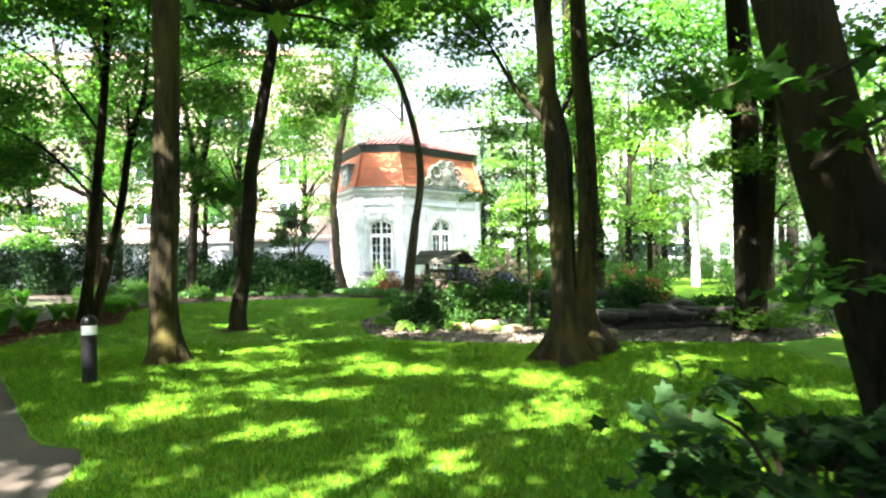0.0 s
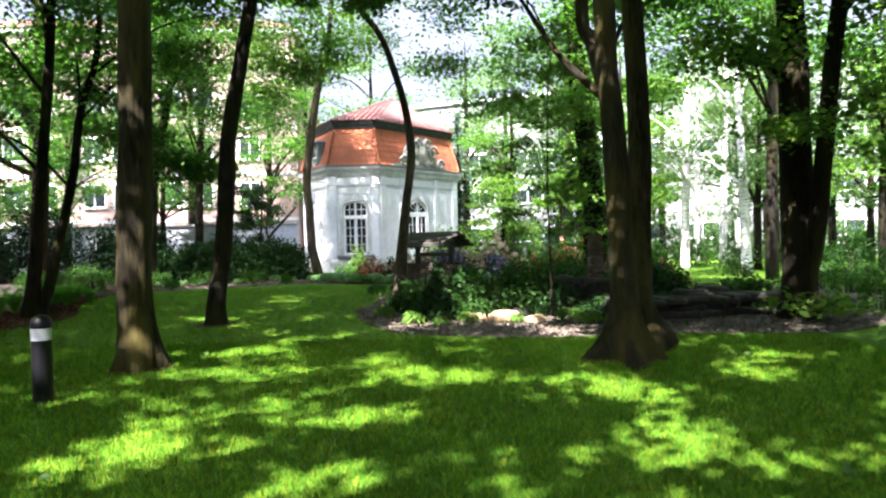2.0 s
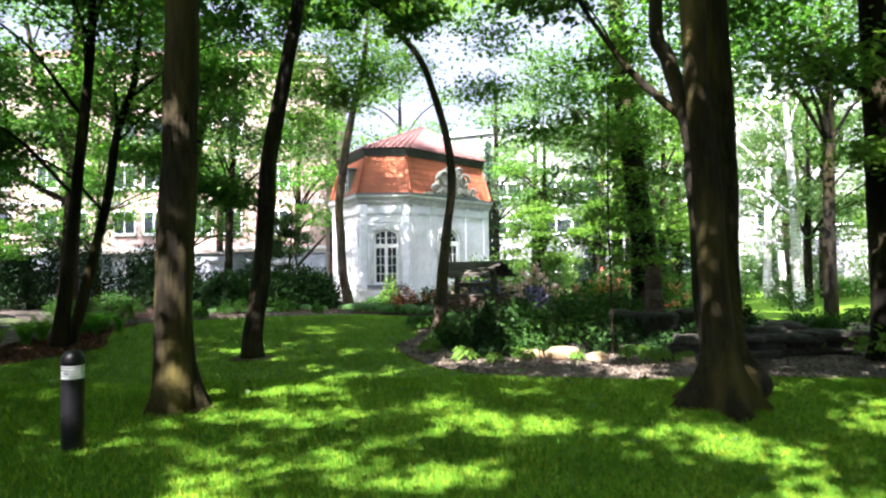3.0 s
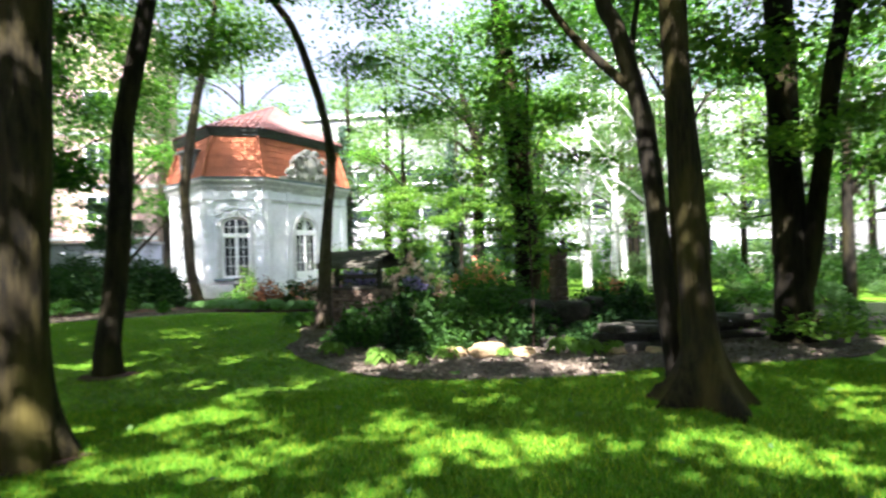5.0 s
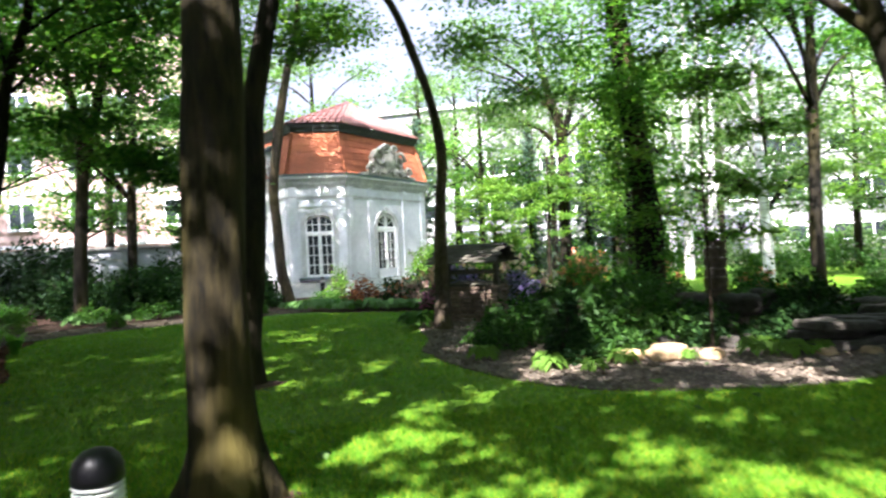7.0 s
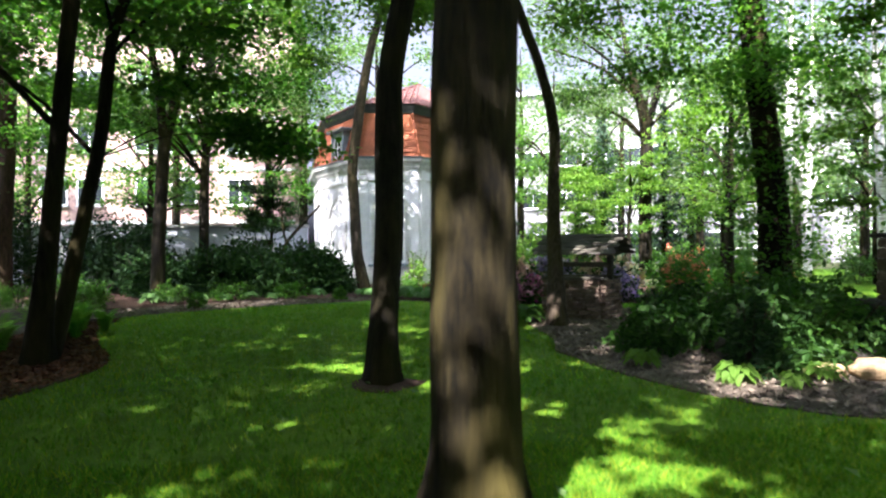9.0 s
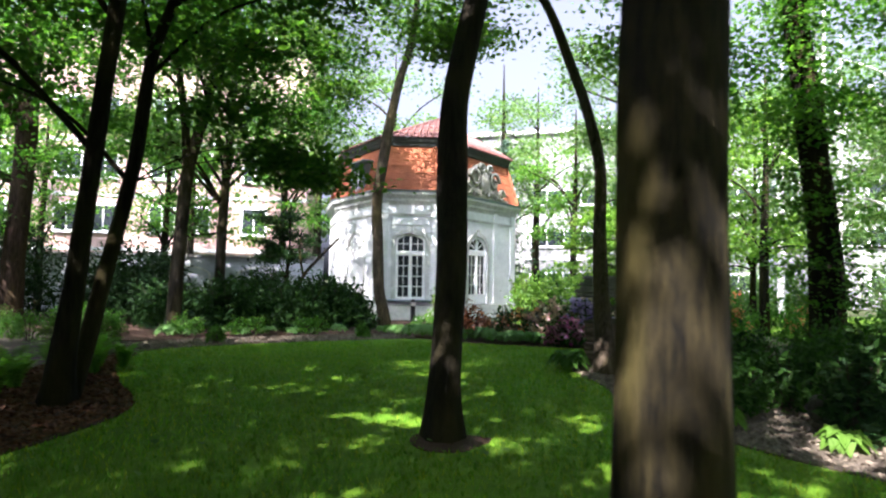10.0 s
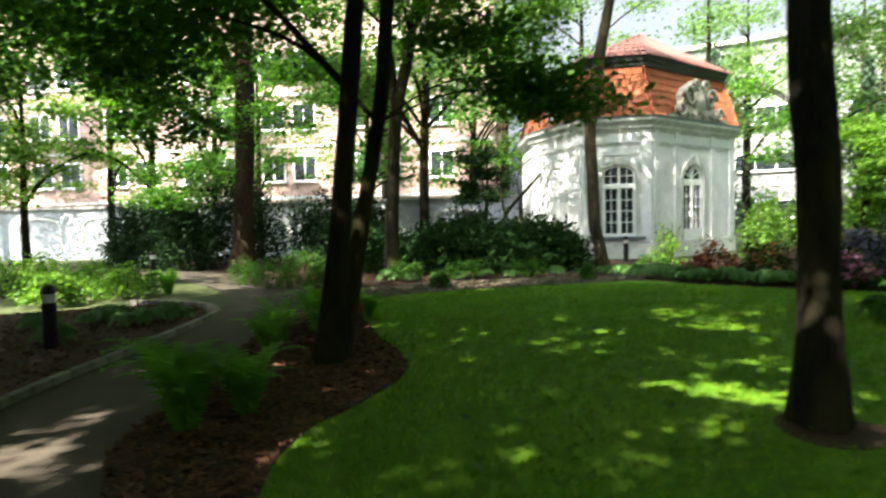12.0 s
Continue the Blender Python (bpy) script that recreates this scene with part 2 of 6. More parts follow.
M["cap"] = surface("grey_wall_cap", [(0.3, (0.16, 0.16, 0.16)), (0.7, (0.28, 0.28, 0.27))], 9, 1)

# ---- building helpers ----
R = random.Random(7)


def part(name, bm, material, parent=None, label=""):
    me = bpy.data.meshes.new(name)
    bm.to_mesh(me)
    bm.free()
    return mesh_part(name, me, material, parent, label)


def mesh_part(name, me, material, parent=None, label=""):
    if not me.materials:
        me.materials.append(material)
    ob = new(name, me)
    if parent:
        ob.parent = parent
    if label:
        ob["label"] = label
    return ob


def raw(name, verts, faces, material, parent=None, label="", smooth=False):
    me = bpy.data.meshes.new(name)
    me.from_pydata([tuple(v) for v in verts], [], faces)
    if smooth:
        me.shade_smooth()
    return mesh_part(name, me, material, parent, label)


def thing(name, at, label, category, group="", kind="", rz=0.0):
    ob = new(name)
    ob.matrix_basis = pose(*at, 0, 0, rz)
    return tagged(ob, label, category, group, kind)


def add_box(bm, x0, x1, y0, y1, z0, z1, bevel=0.0, m=None):
    made = bmesh.ops.create_cube(bm, size=1.0)["verts"]
    t = Matrix.Translation(((x0 + x1) / 2, (y0 + y1) / 2, (z0 + z1) / 2)) @ Matrix.Diagonal((x1 - x0, y1 - y0, z1 - z0, 1))
    bmesh.ops.transform(bm, matrix=(m @ t) if m else t, verts=made)
    if bevel:
        edges = list({e for v in made for e in v.link_edges})
        bmesh.ops.bevel(bm, geom=edges, offset=bevel, segments=1, affect="EDGES")
    return bm


def box(x0, x1, y0, y1, z0, z1, bevel=0.0, m=None):
    return add_box(bmesh.new(), x0, x1, y0, y1, z0, z1, bevel, m)


def smooth_line(points, steps):
    """A Catmull-Rom line through points (any width of tuple)."""
    p = [np.array(q, float) for q in points]
    p = [2 * p[0] - p[1], *p, 2 * p[-1] - p[-2]]
    out = []
    for i in range(1, len(p) - 2):
        for s in range(steps):
            t = s / steps
            a, b, c, d = p[i - 1 : i + 3]
            out.append(0.5 * (2 * b + (c - a) * t + (2 * a - 5 * b + 4 * c - d) * t * t + (3 * b - 3 * c + d - a) * t**3))
    out.append(p[-2])
    return out


def tube(points, sides=12, steps=4, lumps=0.05, seed=0):
    """Verts and faces of a tapering, slightly lumpy tube; points are x, y, z, radius."""
    line = smooth_line(points, steps)
    verts, faces = [], []
    for i, q in enumerate(line):
        c = Vector(q[:3])
        a = Vector(line[min(i + 1, len(line) - 1)][:3]) - Vector(line[max(i - 1, 0)][:3])
        a.normalize()
        u = a.cross(Vector((0.03, 1, 0.1))).normalized()
        v = a.cross(u)
        for k in range(sides):
            th = 2 * math.pi * k / sides
            n = u * math.cos(th) + v * math.sin(th)
            r = max(q[3], 0.004) * (1 + lumps * noise.noise(Vector((n.x * 1.7 + seed, n.y * 1.7, c.z * 1.1))) * 2 + lumps * 0.5 * math.sin(3 * th + seed))
            verts.append(c + n * r)
    for i in range(len(line) - 1):
        for k in range(sides):
            k2 = (k + 1) % sides
            faces.append((i * sides + k, i * sides + k2, (i + 1) * sides + k2, (i + 1) * sides + k))
    faces.append(tuple(range((len(line) - 1) * sides, len(line) * sides)))
    faces.append(tuple(range(sides - 1, -1, -1)))
    return verts, faces


def leaf_mesh(name, centres, length, width, rng, up=0.5, fold=0.18, droop=None):
    """A mesh of folded kite leaves at the centres (n x 3), randomly turned, with normals that lean up."""
    n = len(centres)
    centres = np.asarray(centres, float)
    nrm = rng.normal(size=(n, 3))
    nrm[:, 2] += up * 2
    nrm /= np.linalg.norm(nrm, axis=1, keepdims=True)
    ax = rng.normal(size=(n, 3))
    if droop is not None:
        ax[:, 2] += droop
    ax -= nrm * (ax * nrm).sum(1, keepdims=True)
    ax /= np.linalg.norm(ax, axis=1, keepdims=True)
    side = np.cross(nrm, ax)
    ln = (length * rng.uniform(0.65, 1.3, n))[:, None]
    wd = ln * width / length * rng.uniform(0.8, 1.2, n)[:, None]
    v = np.empty((n, 4, 3))
    v[:, 0] = centres - ax * ln * 0.5
    v[:, 1] = centres - ax * ln * 0.05 + side * wd * 0.5 + nrm * wd * fold
    v[:, 2] = centres + ax * ln * 0.5
    v[:, 3] = centres - ax * ln * 0.05 - side * wd * 0.5 + nrm * wd * fold
    me = bpy.data.meshes.new(name)
    me.vertices.add(4 * n)
    me.vertices.foreach_set("co", v.ravel())
    idx = np.arange(n)[:, None] * 4 + np.array([[0, 1, 2, 0, 2, 3]])
    me.loops.add(6 * n)
    me.loops.foreach_set("vertex_index", idx.ravel().astype(np.int32))
    me.polygons.add(2 * n)
    me.polygons.foreach_set("loop_start", (np.arange(2 * n) * 3).astype(np.int32))
    me.polygons.foreach_set("loop_total", np.full(2 * n, 3, np.int32))
    me.update(calc_edges=True)
    return me


def clumped(rng, blobs, clumps_per, leaves_per, spread):
    """Leaf places: flat sprays scattered through ellipsoids (centre, radii), thicker near their skin."""
    out, hubs = [], []
    for (cx, cy, cz), (rx, ry, rz) in blobs:
        k = max(3, int(clumps_per))
        d = rng.normal(size=(k, 3))
        d /= np.linalg.norm(d, axis=1, keepdims=True)
        d *= rng.uniform(0.25, 1.0, (k, 1)) ** 0.6
        c = np.array([cx, cy, cz]) + d * np.array([rx, ry, rz])
        hubs.append(c)
        m = rng.integers(int(leaves_per * 0.5), int(leaves_per * 1.5) + 1, k)
        rep = np.repeat(c, m, axis=0)
        off = rng.normal(size=rep.shape) * np.array([spread * 1.1, spread * 1.1, spread * 0.22])
        out.append(rep + off)
    return np.concatenate(out), hubs

# ---- ground ----


def sheet(name, outline, z, material, label, category, kind="structure", wob=0.06):
    """A gently uneven sheet inside a smooth closed outline, with a soft edge that goes down into the ground."""
    ring = smooth_line([*outline, outline[0]], 6)[:-1]
    ring = [q + np.array([noise.noise(Vector((q[0] * 2.3, q[1] * 2.3, 3))), noise.noise(Vector((q[0] * 2.3, q[1] * 2.3, 9)))]) * wob for q in ring]
    bm = bmesh.new()
    top = [bm.verts.new((q[0], q[1], z)) for q in ring]
    low = [bm.verts.new((q[0], q[1], z - 0.08)) for q in ring]
    bm.faces.new(top)
    n = len(ring)
    for i in range(n):
        bm.faces.new((top[i], low[i], low[(i + 1) % n], top[(i + 1) % n]))
    bmesh.ops.recalc_face_normals(bm, faces=bm.faces)
    bmesh.ops.triangulate(bm, faces=[f for f in bm.faces if len(f.verts) > 4])
    return tagged(part(name, bm, material), label, category, "", kind)


def inside(x, y, outline):
    """Even-odd test of arrays of points against an outline."""
    o = np.array(outline, float)
    hit = np.zeros(len(x), bool)
    for (x0, y0), (x1, y1) in zip(o, np.roll(o, -1, 0)):
        cross = (y0 > y) != (y1 > y)
        hit ^= cross & (x < (x1 - x0) * (y - y0) / ((y1 - y0) if y1 != y0 else 1e-9) + x0)
    return hit


def shape(outline):
    return [tuple(q[:2]) for q in smooth_line([*outline, outline[0]], 6)[:-1]]


bm = bmesh.new()
bmesh.ops.create_grid(bm, x_segments=8, y_segments=8, size=600)
for v in bm.verts:
    v.co.z = -0.05
ground = tagged(part("ground", bm, M["earth"]), "earth and rough grass under the park trees", "ground", kind="structure")

LAWN = [(-1.6, -4), (-2.55, 4.1), (-3.6, 5.5), (-5.8, 8.3), (-7.9, 11.2), (-8.25, 12.8), (-7.85, 14.9), (-8.7, 17.0), (-9.3, 18.8), (-9.5, 20.6), (-8.8, 21.6), (-6.6, 22.7), (-3.9, 23.7),
        (-2.3, 22.5), (0.4, 21.1), (3.0, 20.7), (7.6, 15.2), (7.9, 12.6), (9.3, 11.0), (14, 8.5), (16, 2), (8, -5)]
BED = [(-1.95, 14.8), (-1.62, 12.9), (-0.7, 11.3), (1.2, 10.6), (2.6, 10.65), (5.2, 10.3), (7.0, 11.3), (7.5, 12.7), (7.2, 15), (5, 19), (2.2, 19.9), (0.6, 19.9), (-0.9, 19.2), (-1.5, 17.6), (-1.6, 16.1)]
sheet("lawn", LAWN, 0.0, M["lawn"], "mown green lawn dappled with sun", "lawn")
sheet("bed_ground", BED, 0.015, M["gravel"], "grey-brown gravel and bark of the island bed", "garden bed")
PITS = [[(x + r * math.cos(a) * (1 + 0.2 * math.sin(3 * a + x)), y + r * math.sin(a)) for a in [k * math.pi / 4 for k in range(8)]] for x, y, r in ((-4.34, 13.25, 0.36), (-4.1, 9.33, 0.33))]
for pit in PITS:
    sheet("bare_soil", pit, 0.006, M["mulch"], "bare dark soil round the foot of a lawn tree", "soil", wob=0.2)
MULCH = [(-7.85, 11.1), (-8.2, 12.8), (-7.75, 14.9), (-8.6, 17.0), (-9.25, 18.8), (-9.5, 20.4), (-10.4, 18.6), (-10.05, 15.8), (-9.7, 13.6), (-9.2, 12.1)]
sheet("mulch_bed", MULCH, 0.012, M["mulch"], "red-brown bark mulch under ferns beside the path", "garden bed")
PATH_LINE = [(2.0, -4.0), (-0.6, 0.2), (-3.35, 4.0), (-7.0, 9.1), (-9.8, 12.4), (-10.6, 15.2), (-10.95, 18.0), (-11.6, 20.9), (-14.4, 24.9), (-19.5, 28.5), (-30, 32)]


def ribbon(line, half, steps=8):
    pts = [np.array(q[:2]) for q in smooth_line(line, steps)]
    left, right = [], []
    for i, q in enumerate(pts):
        d = pts[min(i + 1, len(pts) - 1)] - pts[max(i - 1, 0)]
        d /= np.linalg.norm(d)
        nrm = np.array([-d[1], d[0]])
        left.append(q + nrm * half)
        right.append(q - nrm * half)
    return left, right


left, right = ribbon(PATH_LINE, 0.95)
verts = [(*a, -0.012) for a in left] + [(*a, -0.012) for a in right]
n = len(left)
faces = [(i, i + n, i + n + 1, i + 1) for i in range(n - 1)]
tagged(raw("footpath", verts, faces, M["asphalt"]), "grey-brown trodden garden path", "path", kind="structure")
# a gravel path along the far edge of the lawn, one on the right
STRIP = [(-11.0, 20.4), (-9.4, 21.2), (-8.6, 21.9), (-6.5, 23.0), (-3.9, 24.0), (-3.7, 25.0), (-5.5, 25.0), (-8.6, 23.9), (-10.3, 22.8), (-11.6, 21.8)]
sheet("gravel_strip", STRIP, -0.005, M["gravel"], "strip of pale gravel edging the lawn", "gravel strip")
left, right = ribbon([(8.6, 18.0), (9.4, 14.4), (10.8, 12.6), (14.5, 10.6), (22, 8)], 0.6)
verts = [(*a, -0.01) for a in left] + [(*a, -0.01) for a in right]
n = len(left)
faces = [(i, i + n, i + n + 1, i + 1) for i in range(n - 1)]
tagged(raw("side_path", verts, faces, M["asphalt"]), "grey path beyond the island bed", "path", kind="structure")
FAR_LAWN = [(8, 20), (13, 17), (22, 13), (32, 14), (34, 24), (24, 36), (12, 37), (8, 30)]
sheet("far_lawn", FAR_LAWN, -0.02, M["lawn"], "sunlit rough lawn behind the trees", "lawn")
LEFT_BED = [(-11.0, 12.0), (-11.45, 14.2), (-11.7, 17.2), (-12.2, 19.2), (-13.6, 20.1), (-16, 19), (-20, 16), (-20, 10), (-14, 8.5)]
sheet("left_bed", LEFT_BED, 0.0, M["mulch"], "bark-mulched bed behind the stone kerb", "garden bed")
BACK_BED = [(-22, 30), (-15, 26), (-10.5, 23.4), (-6, 24.3), (-3.6, 24.6), (-2.4, 23.0), (0.3, 21.6), (3, 21.2), (6, 24), (4, 31), (-2, 31.5), (-7, 32), (-20, 34)]
sheet("back_bed", BACK_BED, -0.025, M["mulch"], "dark planted soil in front of the pavilion", "garden bed")

# kerb stones between path and left bed
kerb = thing("kerb", (-11.3, 15.4, 0), "row of low grey concrete kerb stones", "kerb", kind="structure")
line = smooth_line([(-10.7, 11.8), (-11.2, 13.6), (-11.45, 15.9), (-11.75, 18.3), (-12.15, 19.4), (-13.0, 20.1), (-14.5, 20.4)], 7)
for a, b in zip(line[:-1], line[1:]):
    d, mid = b - a, (a + b) / 2
    k = part("kerb_stone", box(-np.linalg.norm(d) / 2 + 0.01, np.linalg.norm(d) / 2 - 0.01, -0.05, 0.05, -0.1, 0.07, 0.012), M["kerb"], kerb)
    k.matrix_basis = pose(mid[0] + 11.3, mid[1] - 15.4, 0, 0, 0, math.degrees(math.atan2(d[1], d[0])))

# ---- pavilion ----
PAV = [(-6.1, 35.6), (-4.32, 31.85), (-1.97, 31.68), (2.15, 35.9), (2.35, 39.4), (-0.4, 42.6), (-4.0, 42.7), (-6.5, 39.4)]
PC = np.mean(np.array(PAV), axis=0)


def grown(d):
    """The pavilion's outline moved out by d on every face."""
    p = [np.array(q) for q in PAV]
    out = []
    for i in range(len(p)):
        e0, e1 = p[i] - p[i - 1], p[(i + 1) % len(p)] - p[i]
        n0, n1 = np.array([e0[1], -e0[0]]) / np.linalg.norm(e0), np.array([e1[1], -e1[0]]) / np.linalg.norm(e1)
        b = (n0 + n1) / (1 + n0 @ n1)
        out.append(p[i] + b * d)
    return out


pav = thing("pavilion", (PC[0], PC[1], 0.1), "white plastered baroque garden pavilion with red tiled mansard roof", "pavilion")


def loc(q, z):
    return (q[0] - PC[0], q[1] - PC[1], z)


def prism(name, d0, z0, d1, z1, material, label=""):
    """A solid between two heights, following the plan, d0 and d1 out from the wall."""
    a, b = grown(d0), grown(d1)
    n = len(a)
    verts = [loc(q, z0) for q in a] + [loc(q, z1) for q in b]
    faces = [(i, (i + 1) % n, n + (i + 1) % n, n + i) for i in range(n)] + [tuple(range(n, 2 * n)), tuple(range(n - 1, -1, -1))]
    return raw(name, verts, faces, material, pav, label)


def wall_face(i, opening=None, sill=0.0, head=0.0, arch=0.0):
    """One wall, 0.4 m thick, with an arched opening through it: centre share, half width."""
    a, b = np.array(PAV[i]), np.array(PAV[(i + 1) % 8])
    ln = np.linalg.norm(b - a)
    u = (b - a) / ln
    nrm = np.array([u[1], -u[0]])
    top = 4.55
    if opening is None:
        outline_in = None
    else:
        c, hw = opening[0] * ln, opening[1]
        outline_in = [(c - hw, sill), (c + hw, sill)] + [(c + hw * math.cos(math.pi * k / 10), head - arch + arch * math.sin(math.pi * k / 10)) for k in range(11)]
    verts, faces = [], []

    def v(s, z, depth):
        q = a + u * s - nrm * depth
        verts.append(loc(q, z))
        return len(verts) - 1

    rect = [(0, 0), (ln, 0), (ln, top), (0, top)]
    if outline_in is None:
        f = [v(s, z, 0) for s, z in rect]
        g = [v(s, z, 0.4) for s, z in rect]
        faces += [tuple(f), tuple(reversed(g))]
    else:
        m = len(outline_in)
        f = [v(s, z, 0) for s, z in outline_in]
        g = [v(s, z, 0.4) for s, z in outline_in]
        # strips from opening to the rectangle's edge
        def edge(s, z, k):
            if k == 0:
                return (0, 0)
            if k == 1:
                return (ln, 0)
            t = (k - 2) / (m - 3)
            return (ln, top) if t < 0.34 else ((ln * (1 - t), top) if t < 0.66 else (0, top)) if 0 < t < 1 else ((ln, head - arch) if t == 0 else (0, head - arch))
        o = [v(*edge(s, z, k), 0) for k, (s, z) in enumerate(outline_in)]
        oi = [v(*edge(s, z, k), 0.4) for k, (s, z) in enumerate(outline_in)]
        for k in range(m):
            k2 = (k + 1) % m
            faces.append((f[k], o[k], o[k2], f[k2]))
            faces.append((g[k2], oi[k2], oi[k], g[k]))
            faces.append((f[k], f[k2], g[k2], g[k]))
    return raw("wall", verts, faces, M["plaster"], pav), (a, u, nrm, ln)


def arched_window(i, share, hw, sill, head, arch, bars, fan=False):
    """White mullioned window with small panes and an arched head, set into the wall, with a raised surround and a sill."""
    a, b = np.array(PAV[i]), np.array(PAV[(i + 1) % 8])
    ln = np.linalg.norm(b - a)
    u = (b - a) / ln
    ang = math.degrees(math.atan2(u[1], u[0]))
    c = a + u * share * ln
    w = new("window")
    w.parent = pav
    w.matrix_basis = pose(c[0] - PC[0], c[1] - PC[1], 0, 0, 0, ang)
    w["label"] = "white small-paned arched window"
    spring = head - arch

    def arc(r, rise, k, n=14):
        th = math.pi * k / n
        return r * math.cos(th), spring + rise * math.sin(th)

    # local: x along the wall, -y out
    def arch_band(r0, rise0, r1, rise1, y0, y1, z0):
        prof0 = [(r0, z0)] + [arc(r0, rise0, k) for k in range(15)] + [(-r0, z0)]
        prof1 = [(r1, z0)] + [arc(r1, rise1, k) for k in range(15)] + [(-r1, z0)]
        verts = [(x, y, z) for prof, y in ((prof0, y0), (prof1, y0), (prof0, y1), (prof1, y1)) for x, z in prof]
        k = len(prof0)
        faces = []
        for j in range(k - 1):
            faces += [(j, j + 1, k + j + 1, k + j), (2 * k + j, 3 * k + j, 3 * k + j + 1, 2 * k + j + 1),
                      (k + j, k + j + 1, 3 * k + j + 1, 3 * k + j), (j, 2 * k + j, 2 * k + j + 1, j + 1)]
        return verts, faces

    raw("surround", *arch_band(hw + 0.02, arch + 0.02, hw + 0.19, arch + 0.19, -0.05, 0.02, sill - 0.02), M["trim"], w, "moulded plaster surround")
    part("keystone", box(-0.1, 0.1, -0.09, 0.02, head + 0.0, head + 0.3, 0.02), M["trim"], w)
    raw("frame", *arch_band(hw - 0.06, arch - 0.06, hw, arch, 0.03, 0.11, sill), M["white"], w)
    bm = bmesh.new()
    pr = [(hw - 0.04, sill + 0.02)] + [arc(hw - 0.04, arch - 0.04, k) for k in range(15)] + [(-(hw - 0.04), sill + 0.02)]
    bm.faces.new([bm.verts.new((x, 0.1, z)) for x, z in pr])
    part("pane", bm, M["glass"], w, "dark reflecting glass")
    low, t0, t1 = bars
    part("mullion", box(-0.07, 0.07, 0.02, 0.1, sill, t0, 0.008), M["white"], w)
    part("mullion", box(-0.045, 0.045, 0.022, 0.1, t1, head - 0.03, 0.008), M["white"], w)
    part("transom", box(-hw + 0.03, hw - 0.03, 0.018, 0.11, t0, t1, 0.02), M["white"], w)
    part("bottom_rail", box(-hw + 0.03, hw - 0.03, 0.025, 0.11, sill, low, 0.008), M["white"], w)
    rows = 4
    half = hw - 0.13
    for s in (-1, 1):
        part("stile", box(s * (hw - 0.055) - 0.03, s * (hw - 0.055) + 0.03, 0.024, 0.1, low, t0), M["white"], w)
        part("glazing_bar", box(s * (0.07 + half * 0.46) - 0.014, s * (0.07 + half * 0.46) + 0.014, 0.06, 0.098, low, t0), M["white"], w)
        for r in range(1, rows):
            z = low + (t0 - low) * r / rows
            part("glazing_bar", box(s * hw / 2 - hw / 2 + 0.05, s * hw / 2 + hw / 2 - 0.05, 0.061, 0.097, z - 0.014, z + 0.014), M["white"], w)
        if fan:  # spokes of the round head and a small inner ring
            for th in (30, 60):
                sp = part("glazing_bar", box(0.1, arch - 0.05, 0.061, 0.097, -0.014, 0.014), M["white"], w)
                sp.matrix_basis = pose(0, 0, t1) @ Matrix.Rotation(-math.radians(th if s > 0 else 180 - th), 4, "Y")
        else:
            part("glazing_bar", box(s * hw / 2 - 0.014, s * hw / 2 + 0.014, 0.061, 0.097, t1, spring + arch * 0.78), M["white"], w)
            part("glazing_bar", box(s * hw / 2 - hw / 2 + 0.05, s * hw / 2 + hw / 2 - 0.05, 0.062, 0.096, (t1 + head) / 2 - 0.06, (t1 + head) / 2 - 0.032), M["white"], w)
    if not fan:
        part("sill", box(-hw - 0.34, hw + 0.34, -0.16, 0.12, sill - 0.13, sill - 0.03, 0.015), M["zinc"], w, "grey metal sill")
    return w


wall_face(0)
wall_face(1, (0.52, 0.56), 0.7, 3.22, 0.3)
wall_face(2, (0.46, 0.7), 0.45, 3.3, 0.64)
for i in range(3, 8):
    wall_face(i)
arched_window(1, 0.52, 0.56, 0.7, 3.22, 0.3, (0.78, 2.38, 2.56))
arched_window(2, 0.46, 0.7, 0.45, 3.3, 0.64, (0.86, 2.5, 2.74), True)
prism("plinth", 0.05, -0.3, 0.05, 0.42, M["plinth"])
prism("plinth_ledge", 0.06, 0.42, 0.02, 0.47, M["trim"])
prism("frieze_moulding", 0.03, 3.92, 0.05, 4.02, M["trim"])
for d0, z0, d1, z1 in ((0.02, 4.36, 0.06, 4.5), (0.09, 4.5, 0.1, 4.62), (0.13, 4.62, 0.19, 4.74), (0.21, 4.74, 0.22, 4.84)):
    prism("cornice", d0, z0, d1, z1, M["trim"])
prism("gutter", 0.22, 4.844, 0.25, 4.93, M["zinc"], label="blue-grey zinc gutter edge")
# pilaster strips beside the corners, with a raised panel over the window
for i, sh in ((0, 0.1), (0, 0.93), (1, 0.08), (1, 0.92), (2, 0.05), (2, 0.27), (2, 0.7), (2, 0.95)):
    a, b = np.array(PAV[i]), np.array(PAV[i + 1])
    u = (b - a) / np.linalg.norm(b - a)
    c = a + (b - a) * sh
    p = part("pilaster", box(-0.17, 0.17, -0.04, 0.02, 0.47, 4.42, 0.01), M["plaster"], pav)
    p.matrix_basis = pose(c[0] - PC[0], c[1] - PC[1], 0, 0, 0, math.degrees(math.atan2(u[1], u[0])))
# blind arch on the blank wall
a, b = np.array(PAV[0]), np.array(PAV[1])
u = (b - a) / np.linalg.norm(b - a)
c = a + (b - a) * 0.52
bm = bmesh.new()
pr = [(0.8, 0.75)] + [(0.8 * math.cos(math.pi * k / 14), 2.7 + 0.75 * math.sin(math.pi * k / 14)) for k in range(15)] + [(-0.8, 0.75)]
pq = [(0.68, 0.75)] + [(0.68 * math.cos(math.pi * k / 14), 2.7 + 0.63 * math.sin(math.pi * k / 14)) for k in range(15)] + [(-0.68, 0.75)]
